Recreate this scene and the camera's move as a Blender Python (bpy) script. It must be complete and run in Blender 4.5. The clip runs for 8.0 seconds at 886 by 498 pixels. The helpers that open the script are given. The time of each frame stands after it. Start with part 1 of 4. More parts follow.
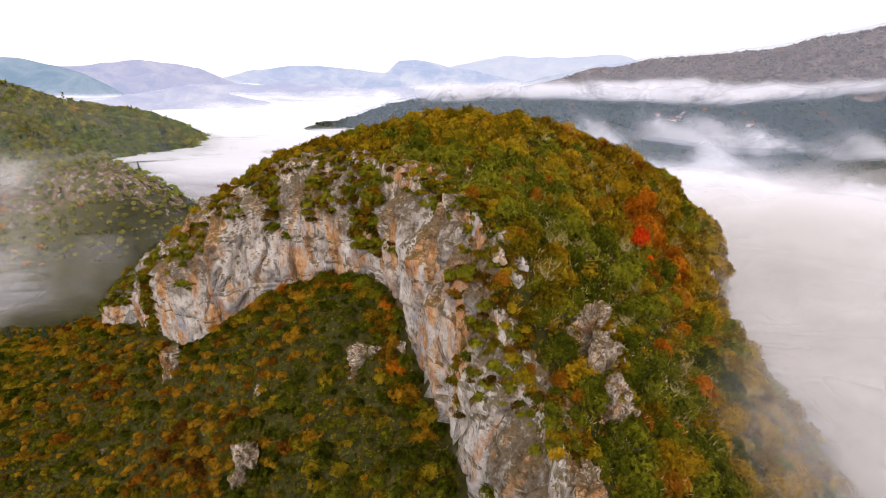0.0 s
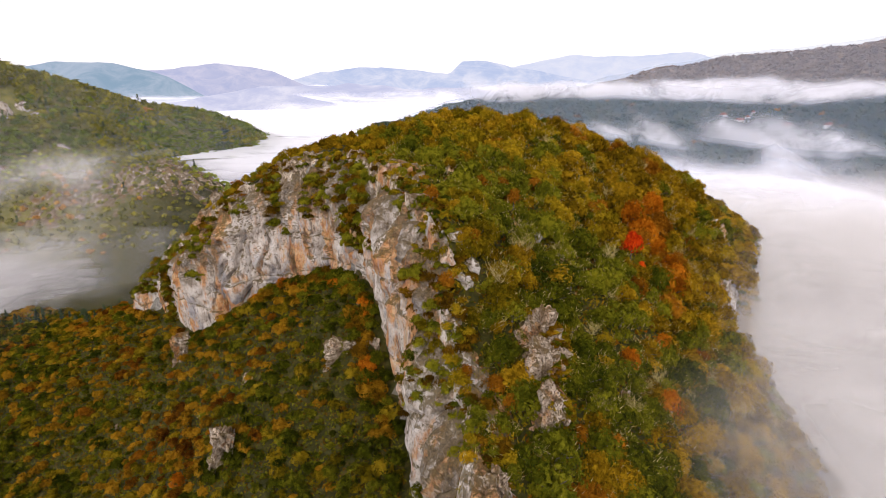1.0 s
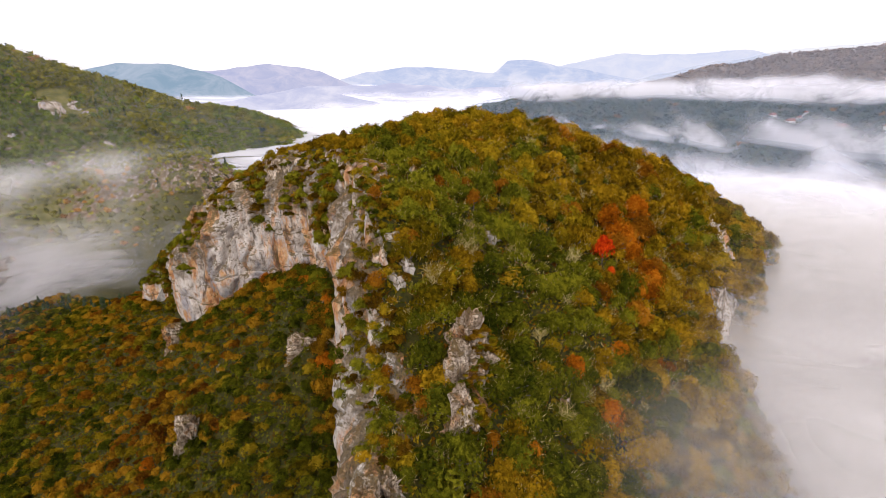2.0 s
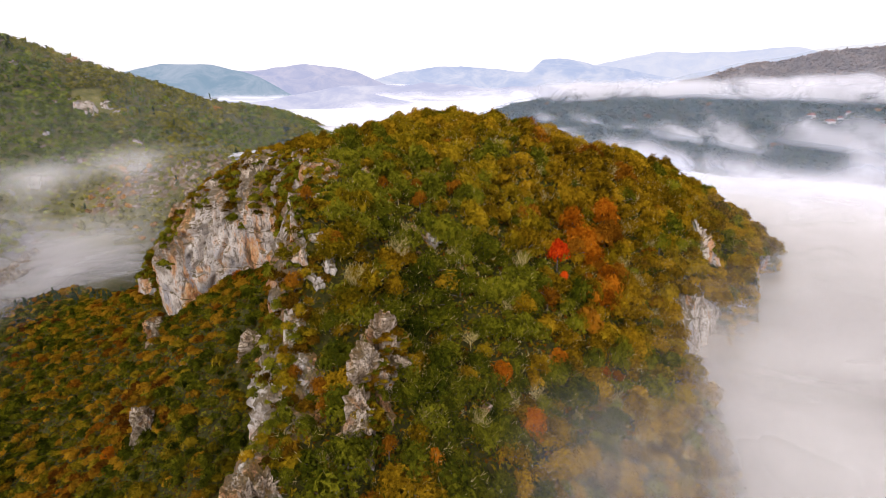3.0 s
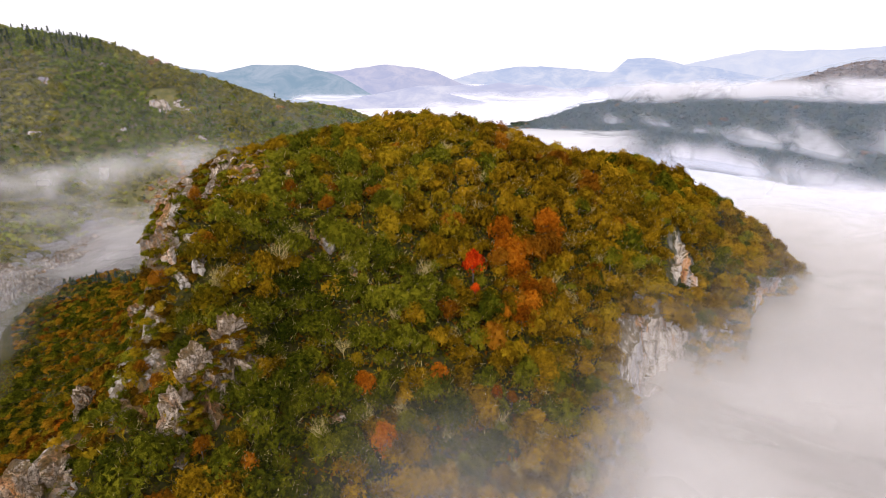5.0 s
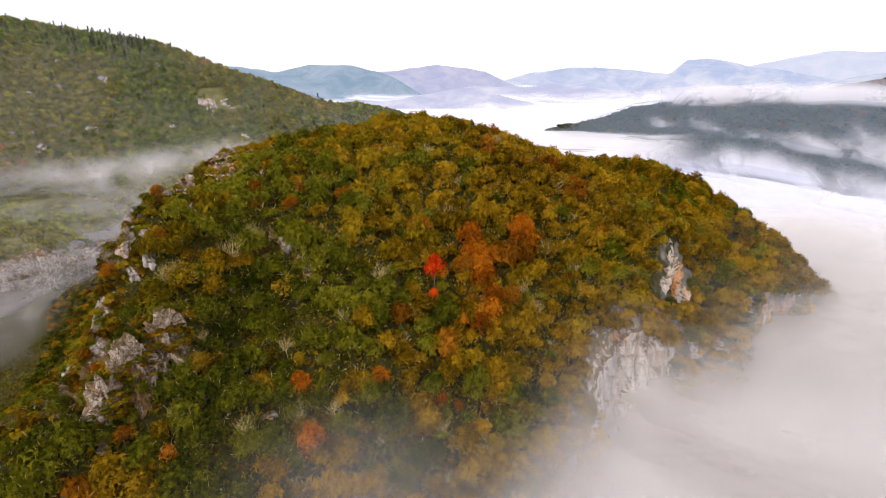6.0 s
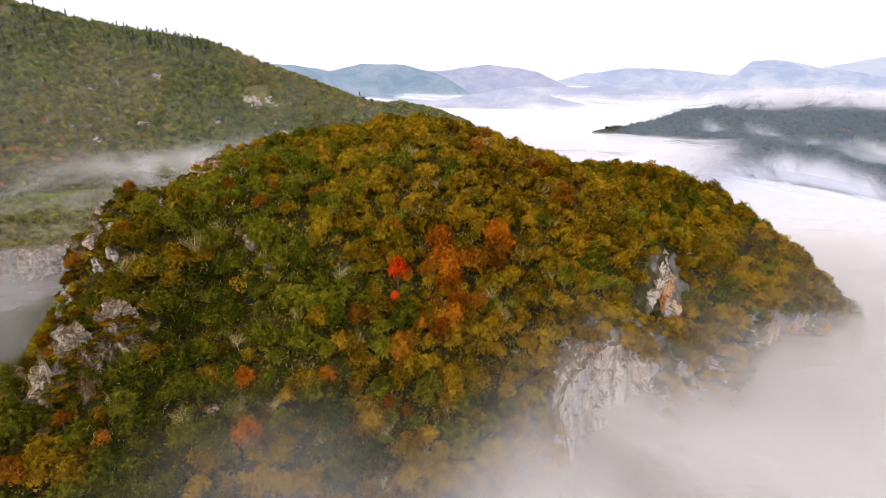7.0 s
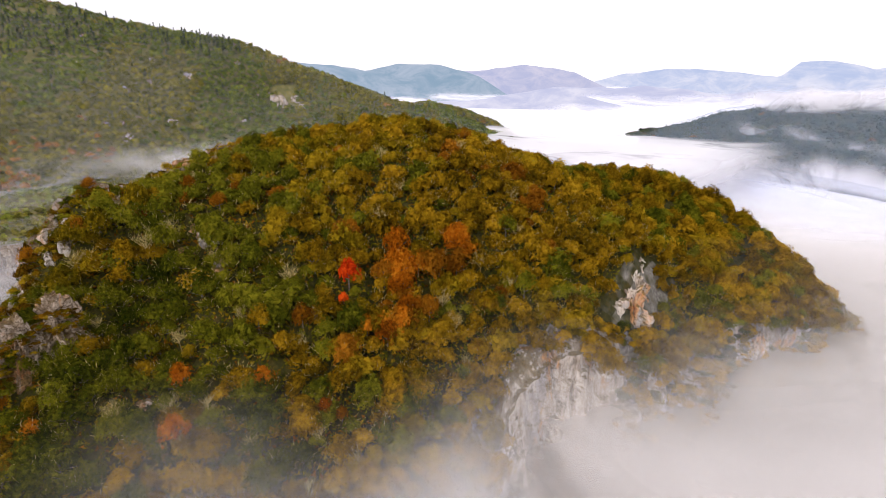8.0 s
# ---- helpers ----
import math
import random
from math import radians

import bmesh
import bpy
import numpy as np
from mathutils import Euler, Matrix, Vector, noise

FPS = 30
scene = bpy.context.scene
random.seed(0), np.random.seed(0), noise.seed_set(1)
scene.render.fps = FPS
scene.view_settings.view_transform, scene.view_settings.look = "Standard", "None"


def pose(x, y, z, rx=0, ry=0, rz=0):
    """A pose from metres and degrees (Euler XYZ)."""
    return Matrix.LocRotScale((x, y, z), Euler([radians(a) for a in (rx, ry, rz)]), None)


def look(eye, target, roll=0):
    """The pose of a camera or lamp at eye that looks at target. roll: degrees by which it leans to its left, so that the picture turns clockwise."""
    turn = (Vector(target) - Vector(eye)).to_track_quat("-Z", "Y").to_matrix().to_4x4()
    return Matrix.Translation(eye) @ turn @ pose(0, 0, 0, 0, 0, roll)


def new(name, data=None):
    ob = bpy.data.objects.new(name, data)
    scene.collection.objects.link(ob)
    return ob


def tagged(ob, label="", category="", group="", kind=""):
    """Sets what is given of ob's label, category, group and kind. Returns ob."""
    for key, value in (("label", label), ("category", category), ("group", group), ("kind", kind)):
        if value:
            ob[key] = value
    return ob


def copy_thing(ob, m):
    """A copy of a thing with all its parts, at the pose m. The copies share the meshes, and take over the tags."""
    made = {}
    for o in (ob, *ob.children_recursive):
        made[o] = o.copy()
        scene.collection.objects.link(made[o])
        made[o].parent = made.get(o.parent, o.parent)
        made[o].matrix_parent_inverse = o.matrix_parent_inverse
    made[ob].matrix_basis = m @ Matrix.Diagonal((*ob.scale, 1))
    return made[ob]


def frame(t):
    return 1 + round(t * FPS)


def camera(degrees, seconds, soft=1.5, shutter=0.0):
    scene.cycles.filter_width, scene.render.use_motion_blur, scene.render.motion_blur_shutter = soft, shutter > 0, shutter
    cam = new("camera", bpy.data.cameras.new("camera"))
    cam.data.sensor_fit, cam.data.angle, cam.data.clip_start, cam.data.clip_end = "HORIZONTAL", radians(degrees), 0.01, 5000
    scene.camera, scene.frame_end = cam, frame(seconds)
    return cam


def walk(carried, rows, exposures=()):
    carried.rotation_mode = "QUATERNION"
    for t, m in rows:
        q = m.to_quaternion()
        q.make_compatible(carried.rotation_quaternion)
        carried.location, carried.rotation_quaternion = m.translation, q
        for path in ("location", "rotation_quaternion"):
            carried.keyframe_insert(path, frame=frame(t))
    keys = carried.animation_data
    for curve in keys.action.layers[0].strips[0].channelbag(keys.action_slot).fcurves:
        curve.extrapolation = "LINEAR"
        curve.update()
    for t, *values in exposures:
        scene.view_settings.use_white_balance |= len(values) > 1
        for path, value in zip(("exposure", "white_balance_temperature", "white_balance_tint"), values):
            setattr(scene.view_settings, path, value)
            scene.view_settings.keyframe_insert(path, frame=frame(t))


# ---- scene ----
cam = camera(80.6, 8.0, soft=0.5)
METRES, EYE, TILT, LEAN, TURN = 160.0, 150.0, -18.0, 0.0, 0.0
ROWS = [
    (0.0, 0.0, 0.0, 0.0, 0.0, 0.0, -0.0),
    (0.5, 0.0599, -0.0004, -0.0003, 3.46, 0.01, -0.9),
    (1.0, 0.126, 0.0042, 0.0008, 6.61, -0.05, -1.7),
    (1.5, 0.1866, 0.0125, 0.0032, 9.16, -0.17, -2.42),
    (3.0, 0.3724, 0.0601, 0.0182, 15.05, -0.59, -4.05),
    (3.5, 0.4286, 0.0796, 0.0251, 16.69, -0.75, -4.53),
    (4.0, 0.488, 0.1024, 0.0335, 18.54, -0.92, -5.14),
    (4.5, 0.5423, 0.1253, 0.0419, 20.79, -1.13, -5.81),
    (6.0, 0.7098, 0.2132, 0.0735, 28.7, -2.02, -8.52),
    (6.5, 0.758, 0.2449, 0.085, 31.27, -2.45, -9.46),
    (7.0, 0.8081, 0.2816, 0.0992, 34.04, -2.95, -10.47),
    (7.5, 0.8523, 0.3171, 0.1124, 36.04, -3.33, -11.11),
    (8.0, 0.8991, 0.3581, 0.1269, 37.9, -3.69, -11.68),
]
walk(cam, [(t, pose(0, 0, EYE, TILT, LEAN, TURN) @ pose(METRES * x, METRES * y, METRES * z, 90 + pitch, roll, yaw)) for t, x, y, z, yaw, pitch, roll in ROWS], [(0.0, 0.0, 6500, 16), (8.0, 0.0, 6500, 16)])
scene.cycles.transparent_max_bounces = 40

# ---- sky and sun: a bright overcast morning ----
world = bpy.data.worlds.new("overcast_sky")
scene.world = world
world.use_nodes = True
wn, wl = world.node_tree.nodes, world.node_tree.links
sky = wn.new("ShaderNodeTexSky")
sky.sky_type, sky.sun_disc = "NISHITA", False
sky.sun_elevation, sky.sun_rotation = radians(35), radians(187)
cloud = wn.new("ShaderNodeMix")
cloud.data_type = "RGBA"
cloud.inputs[0].default_value = 0.88
cloud.inputs[7].default_value = (11.6, 11.5, 11.7, 1)
wl.new(sky.outputs[0], cloud.inputs[6])
wl.new(cloud.outputs[2], wn["Background"].inputs[0])
wn["Background"].inputs[1].default_value = 0.1
sun = new("sun", bpy.data.lights.new("sun", "SUN"))
sun.data.energy, sun.data.angle, sun.data.color = 1.5, radians(20), (1.0, 0.95, 0.88)
sun.matrix_world = look((-25, -205, 150), (0, 0, 0))


# ---- materials ----
class Mat:
    """A node material under construction."""

    def __init__(self, name, rough=0.9):
        self.m = bpy.data.materials.new(name)
        self.m.use_nodes = True
        self.n, self.l = self.m.node_tree.nodes, self.m.node_tree.links
        self.b = self.n["Principled BSDF"]
        self.b.inputs["Roughness"].default_value = rough
        self.b.inputs["Specular IOR Level"].default_value = 0.2
        self.pos = self.n.new("ShaderNodeNewGeometry").outputs["Position"]

    def put(self, socket, value):
        if hasattr(value, "is_output"):
            self.l.new(value, socket)
        else:
            socket.default_value = value

    def scaled(self, sx, sy, sz):
        v = self.n.new("ShaderNodeVectorMath")
        v.operation = "MULTIPLY"
        self.l.new(self.pos, v.inputs[0])
        v.inputs[1].default_value = (sx, sy, sz)
        return v.outputs[0]

    def noise(self, scale, detail=4.0, rough=0.55, vec=None, distort=0.0):
        t = self.n.new("ShaderNodeTexNoise")
        t.inputs["Scale"].default_value, t.inputs["Detail"].default_value = scale, detail
        t.inputs["Roughness"].default_value, t.inputs["Distortion"].default_value = rough, distort
        self.l.new(vec or self.pos, t.inputs["Vector"])
        return t.outputs[0]

    def ramp(self, value, stops):
        r = self.n.new("ShaderNodeValToRGB")
        el = r.color_ramp.elements
        while len(el) < len(stops):
            el.new(0.5)
        for e, (p, c) in zip(el, stops):
            e.position = p
            e.color = (*c, 1) if len(c) == 3 else c
        self.l.new(value, r.inputs[0])
        return r.outputs[0]

    def span(self, value, a, b, lo=0.0, hi=1.0):
        r = self.n.new("ShaderNodeMapRange")
        r.interpolation_type = "SMOOTHSTEP"
        for i, v in enumerate((value, a, b, lo, hi)):
            self.put(r.inputs[i], v)
        return r.outputs[0]

    def math(self, op, a, b=0.0):
        r = self.n.new("ShaderNodeMath")
        r.operation = op
        self.put(r.inputs[0], a)
        self.put(r.inputs[1], b)
        return r.outputs[0]

    def mix(self, f, a, b, blend="MIX"):
        r = self.n.new("ShaderNodeMix")
        r.data_type, r.blend_type = "RGBA", blend
        self.put(r.inputs[0], f)
        for i, c in ((6, a), (7, b)):
            self.put(r.inputs[i], (*c, 1) if isinstance(c, tuple) and len(c) == 3 else c)
        return r.outputs[2]

    def bump(self, height, strength, distance):
        r = self.n.new("ShaderNodeBump")
        r.inputs["Strength"].default_value, r.inputs["Distance"].default_value = strength, distance
        self.l.new(height, r.inputs["Height"])
        self.l.new(r.outputs[0], self.b.inputs["Normal"])

    def colour(self, c):
        self.put(self.b.inputs["Base Color"], c)
        return self

    def up(self):
        s = self.n.new("ShaderNodeSeparateXYZ")
        self.l.new(self.n.new("ShaderNodeNewGeometry").outputs["True Normal"], s.inputs[0])
        return s.outputs[2]


def rock_material(name, ochre, dark, crag=0.0, pitted=(0.58, 0.66, 0.6), swirl=0.5, fall=0.6, relief=0.9, tint=(0.86, 0.82, 0.78)):
    """Weathered grey limestone with ochre stains, dark streaks and moss on the flat tops."""
    m = Mat(name, 0.92)
    grain = m.noise(0.55, 10, 0.66, m.scaled(1, 1, fall))
    grey = m.ramp(grain, [(0.32, (0.16, 0.12, 0.09)), (0.41, (0.56, 0.49, 0.42)), (0.5, (0.82, 0.76, 0.69)), (0.6, (0.94, 0.91, 0.87))])
    blue = m.mix(m.span(m.noise(0.1, 6, 0.65, m.scaled(1, 1, 0.4)), 0.47, 0.6), grey, m.mix(0.15 if crag else 0.62, grey, (0.38, 0.41, 0.5)))
    rust = m.ramp(m.noise(0.7, 8, 0.7, m.scaled(1, 1, 0.5)), [(0.34, (0.36, 0.11, 0.02)), (0.48, (0.78, 0.33, 0.06)), (0.64, (0.9, 0.66, 0.36))])
    where = m.math("MULTIPLY", m.span(m.noise(0.1, 9, 0.68, m.scaled(1, 1, 0.42), 0.35), *ochre), 0.82)
    c = m.mix(where, blue, rust)
    streak = m.span(m.noise(0.26, 9, 0.7, m.scaled(1.0, 1.0, 0.28), swirl), *dark)
    c = m.mix(m.math("MULTIPLY", streak, 0.75), c, (0.11, 0.085, 0.065))
    pits = m.span(m.noise(2.4, 10, 0.76), pitted[0], pitted[1])
    c = m.mix(m.math("MULTIPLY", pits, pitted[2]), c, (0.075, 0.058, 0.042))
    cap = m.math("MULTIPLY", m.span(m.up(), 0.2, 0.6), m.span(m.noise(0.6, 8, 0.7), 0.38, 0.48))
    moss = m.ramp(m.noise(3, 4), [(0.35, (0.06, 0.05, 0.012)), (0.7, (0.26, 0.18, 0.055))])
    c = m.mix(m.math("MULTIPLY", cap, 0.85), c, moss)
    if crag:
        c = m.mix(m.span(m.noise(0.45, 9, 0.75), 0.42, 0.56, 0.0, crag), c, (0.12, 0.082, 0.04))
    else:
        old = m.n.new("ShaderNodeAttribute")
        old.attribute_name = "lichen"
        spots = m.math("MULTIPLY", old.outputs["Fac"], m.span(m.noise(0.5, 10, 0.76), 0.4, 0.54, 0.15, 0.8))
        c = m.mix(spots, c, m.ramp(m.noise(1.4, 6, 0.7), [(0.35, (0.07, 0.05, 0.03)), (0.6, (0.26, 0.2, 0.12))]))
    c = m.mix(1.0, c, tint, "MULTIPLY")
    m.colour(c)
    m.bump(m.noise(0.9, 12, 0.72, m.scaled(1, 1, fall)), 1.0, relief)
    return m.m


def leaf_material(name, a, b, c, glow=0.3, spray=5.5, open_part=0.47):
    """Foliage: each clump is a ragged spray of leaves with a tone of its own between a, b and c."""
    m = Mat(name, 0.8)
    m.b.inputs["Specular IOR Level"].default_value = 0.0
    g = m.n.new("ShaderNodeNewGeometry")
    patch = m.noise(0.3, 3)
    tone = m.math("ADD", m.math("MULTIPLY", g.outputs["Random Per Island"], 0.26), m.math("MULTIPLY", patch, 0.74))
    own = m.n.new("ShaderNodeAttribute")
    own.attribute_name = "tone"
    tone = m.math("ADD", tone, own.outputs["Fac"])
    o = m.n.new("ShaderNodeObjectInfo")
    tone = m.math("ADD", tone, m.math("MULTIPLY", m.math("SUBTRACT", o.outputs["Random"], 0.5), 0.3))
    leaf = m.noise(spray * 1.9, 3, 0.65)
    tone = m.math("ADD", tone, m.math("MULTIPLY", m.math("SUBTRACT", leaf, 0.5), 0.7))
    col = m.ramp(tone, [(0.22, a), (0.5, b), (0.8, c)])
    m.colour(col)
    t, clear = m.n.new("ShaderNodeBsdfTranslucent"), m.n.new("ShaderNodeBsdfTransparent")
    m.l.new(col, t.inputs[0])
    x, y = m.n.new("ShaderNodeMixShader"), m.n.new("ShaderNodeMixShader")
    x.inputs[0].default_value = glow
    m.l.new(m.b.outputs[0], x.inputs[1])
    m.l.new(t.outputs[0], x.inputs[2])
    m.l.new(m.math("GREATER_THAN", m.noise(spray, 5, 0.7), open_part), y.inputs[0])
    m.l.new(clear.outputs[0], y.inputs[1])
    m.l.new(x.outputs[0], y.inputs[2])
    m.l.new(y.outputs[0], m.n["Material Output"].inputs[0])
    return m.m


def mist_material(name, scale, lo, hi, most, stretch=(1, 1, 1), colour=(0.93, 0.92, 0.93), detail=3.0, lit_through=0.35):
    """Thin cloud: a white scattering sheet whose cover follows billows and the sheet's own density."""
    m = Mat(name, 1.0)
    billow = m.span(m.noise(scale, detail, 0.58, m.scaled(*stretch), 0.6), lo, hi)
    d = m.n.new("ShaderNodeAttribute")
    d.attribute_name = "cover"
    cover = m.math("MULTIPLY", m.math("MULTIPLY", billow, d.outputs["Fac"]), most)
    a, b, t = (m.n.new("ShaderNodeBsdf" + k) for k in ("Diffuse", "Translucent", "Transparent"))
    a.inputs[0].default_value = b.inputs[0].default_value = (*colour, 1)
    x, y = m.n.new("ShaderNodeMixShader"), m.n.new("ShaderNodeMixShader")
    x.inputs[0].default_value = lit_through
    m.l.new(a.outputs[0], x.inputs[1])
    m.l.new(b.outputs[0], x.inputs[2])
    m.l.new(cover, y.inputs[0])
    m.l.new(t.outputs[0], y.inputs[1])
    m.l.new(x.outputs[0], y.inputs[2])
    m.l.new(y.outputs[0], m.n["Material Output"].inputs[0])
    return m.m


ROCK = rock_material("limestone", (0.465, 0.555), (0.55, 0.64), 0.0, (0.55, 0.63, 0.72), tint=(0.8, 0.76, 0.74))
CRAG = rock_material("lichened_limestone", (0.54, 0.62), (0.54, 0.62), 0.64, (0.52, 0.57, 0.9), relief=0.7, tint=(0.86, 0.76, 0.65))
PALE_ROCK = rock_material("pale_limestone", (0.56, 0.64), (0.54, 0.64), 0.0, (0.56, 0.64, 0.6), 0.2, 0.22, 0.6, (0.78, 0.73, 0.69))
SLAB_ROCK = rock_material("ochre_stained_limestone", (0.47, 0.6), (0.64, 0.74), 0.0, (0.62, 0.7, 0.45), 0.2, 0.25, 0.6)
LEAVES = {
    "green": leaf_material("dark_green_leaves", (0.02, 0.03, 0.003), (0.088, 0.092, 0.006), (0.26, 0.235, 0.014)),
    "olive": leaf_material("olive_leaves", (0.045, 0.036, 0.002), (0.185, 0.126, 0.005), (0.46, 0.3, 0.013)),
    "yellow": leaf_material("yellow_leaves", (0.066, 0.042, 0.003), (0.27, 0.155, 0.006), (0.58, 0.345, 0.016)),
    "orange": leaf_material("orange_leaves", (0.13, 0.038, 0.003), (0.42, 0.115, 0.005), (0.7, 0.27, 0.015)),
    "russet": leaf_material("russet_leaves", (0.07, 0.024, 0.003), (0.22, 0.078, 0.005), (0.44, 0.18, 0.012)),
    "scarlet": leaf_material("scarlet_leaves", (0.42, 0.02, 0.004), (0.85, 0.1, 0.008), (0.95, 0.27, 0.02), 0.35, 4.0, 0.42),
    "olive_scrub": leaf_material("olive_scrub_leaves", (0.03, 0.026, 0.002), (0.13, 0.095, 0.004), (0.34, 0.23, 0.012)),
    "scrub": leaf_material("scrub_leaves", (0.016, 0.023, 0.002), (0.066, 0.073, 0.004), (0.22, 0.2, 0.012)),
    "brown_scrub": leaf_material("brown_scrub_leaves", (0.046, 0.024, 0.003), (0.172, 0.084, 0.005), (0.42, 0.215, 0.012)),
}
# distance haze is painted into these leaves: paler, and bluer on the far slope
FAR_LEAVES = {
    "green": leaf_material("far_hazed_green_leaves", (0.075, 0.105, 0.013), (0.22, 0.27, 0.032), (0.44, 0.44, 0.06), 0.35, 1.7, 0.36),
    "olive": leaf_material("far_hazed_olive_leaves", (0.11, 0.11, 0.015), (0.3, 0.275, 0.036), (0.54, 0.44, 0.07), 0.35, 1.7, 0.36),
    "orange": leaf_material("far_hazed_orange_leaves", (0.16, 0.08, 0.018), (0.42, 0.19, 0.04), (0.62, 0.33, 0.07), 0.35, 1.7, 0.36),
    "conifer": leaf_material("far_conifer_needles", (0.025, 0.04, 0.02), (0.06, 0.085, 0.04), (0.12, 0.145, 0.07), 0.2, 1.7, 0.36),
    "dusk": leaf_material("far_hazed_slope_leaves", (0.02, 0.045, 0.034), (0.055, 0.09, 0.06), (0.16, 0.15, 0.07), 0.2, 0.6, 0.33),
    # bare beech brown, lightened by painted haze
    "beech": leaf_material("far_hazed_bare_beech_twigs", (0.16, 0.125, 0.1), (0.34, 0.255, 0.2), (0.5, 0.37, 0.28), 0.2, 0.6, 0.33),
}
bark = Mat("grey_bark")
bark.colour(bark.ramp(bark.noise(3, 5), [(0.35, (0.07, 0.055, 0.042)), (0.65, (0.24, 0.21, 0.17))]))
BARK = bark.m
twig = Mat("pale_dry_twigs")
twig.colour(twig.ramp(twig.noise(2, 4), [(0.35, (0.26, 0.18, 0.05)), (0.65, (0.68, 0.56, 0.24))]))
TWIG = twig.m

soil = Mat("forest_floor_and_rock")
litter = soil.ramp(soil.noise(0.6, 8, 0.65), [(0.3, (0.02, 0.022, 0.004)), (0.5, (0.05, 0.047, 0.008)), (0.72, (0.105, 0.07, 0.015))])
stone = soil.ramp(soil.noise(1.0, 9, 0.7), [(0.3, (0.08, 0.07, 0.06)), (0.5, (0.27, 0.25, 0.22)), (0.75, (0.5, 0.47, 0.43))])
steep = soil.span(soil.math("ADD", soil.up(), soil.math("MULTIPLY", soil.noise(0.25, 5), 0.35)), 0.72, 0.58)
# far wood: distance haze painted in, blue-green below, paler beech brown on the ridge
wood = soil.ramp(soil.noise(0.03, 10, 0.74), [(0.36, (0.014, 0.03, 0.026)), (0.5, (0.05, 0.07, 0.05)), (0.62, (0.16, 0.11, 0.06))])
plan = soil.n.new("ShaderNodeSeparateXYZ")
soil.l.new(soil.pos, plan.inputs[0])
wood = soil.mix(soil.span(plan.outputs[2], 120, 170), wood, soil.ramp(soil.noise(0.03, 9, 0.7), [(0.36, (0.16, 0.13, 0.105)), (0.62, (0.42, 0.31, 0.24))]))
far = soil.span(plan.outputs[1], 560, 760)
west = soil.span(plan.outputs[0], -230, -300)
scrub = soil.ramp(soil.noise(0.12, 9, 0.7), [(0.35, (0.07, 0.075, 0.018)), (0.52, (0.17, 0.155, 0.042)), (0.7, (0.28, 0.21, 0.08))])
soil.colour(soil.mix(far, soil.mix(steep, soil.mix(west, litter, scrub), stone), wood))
soil.bump(soil.noise(1.2, 9, 0.7), 0.8, 0.7)
SOIL = soil.m


# ---- the lie of the land ----
def lattice(ix, iy, seed):
    h = np.sin(ix * 127.1 + iy * 311.7 + seed * 74.7) * 43758.5453
    return h - np.floor(h)


def ripple(x, y, seed=0):
    """Smooth noise from 0 to 1 over the plan, one cell a unit."""
    ix, iy = np.floor(x), np.floor(y)
    u, v = x - ix, y - iy
    u, v = u * u * (3 - 2 * u), v * v * (3 - 2 * v)
    a = lattice(ix, iy, seed) * (1 - u) + lattice(ix + 1, iy, seed) * u
    b = lattice(ix, iy + 1, seed) * (1 - u) + lattice(ix + 1, iy + 1, seed) * u
    return a * (1 - v) + b * v


def rough(x, y, size, octaves=4, seed=0):
    """Fractal noise about 0, within about 1, with bumps of that size in metres."""
    total, amp = 0.0, 0.5
    for k in range(octaves):
        total = total + amp * (ripple(x / size + 17.3 * k, y / size - 9.1 * k, seed + k) * 2 - 1)
        size, amp = size / 2.03, amp * 0.5
    return total


def smooth(v, a, b):
    v = np.clip((v - a) / (b - a), 0, 1)
    return v * v * (3 - 2 * v)


# rounded swells (x, y, height) of the wooded crown, all 38 m wide, and small ones (x, y, height, width)
SWELLS = [(-135, 175, 36), (-99, 175, 7), (-63, 135, 36), (-63, 175, 22), (-63, 215, 31), (-27, 135, 28), (-27, 175, -1), (-27, 215, 22), (-27, 255, 21), (9, 55, 41), (9, 95, 45), (9, 135, 12), (9, 175, 16), (9, 215, 30), (9, 255, 21), (45, 55, 7), (45, 95, -19), (45, 135, 25), (45, 175, 25), (45, 215, 13), (45, 255, 7), (45, 295, 41), (81, 95, 27), (81, 135, 3), (81, 175, 9), (81, 215, 35), (81, 255, -14), (81, 295, 36), (117, 175, 0), (117, 215, 32), (117, 255, -13), (117, 295, 39), (153, 255, 23)]
KNOBS = [(3, 95, 8, 9), (15, 77, -8, 8), (33, 98, -7, 8), (96, 211, 4, 10), (-90, 164, -4, 9), (20, 57, 3, 7),
         (15, 222, -5, 13), (46, 207, -3, 10), (108, 212, -13, 8), (107, 197, -10, 7), (107, 184, -5, 6)]
# the lower slope under the cliff, swells 45 m wide
APRON = [(-220, 150, -1), (-220, 200, 12), (-220, 250, 17), (-170, 100, -1), (-170, 150, -2), (-170, 200, 17), (-170, 250, -23), (-120, 50, 12), (-120, 100, 4), (-120, 150, -1), (-120, 200, 37), (-70, 0, -3), (-70, 50, 17), (-70, 100, -27), (-70, 150, 30), (-20, 0, -3), (-20, 50, 8), (-20, 100, 21), (-20, 150, 57), (30, 50, 45)]
# scree banked up in the hollow of the cliff (x, y, height, width)
HOLLOW = [(-20, 129, 8, 8), (-11, 118, 8, 6)]
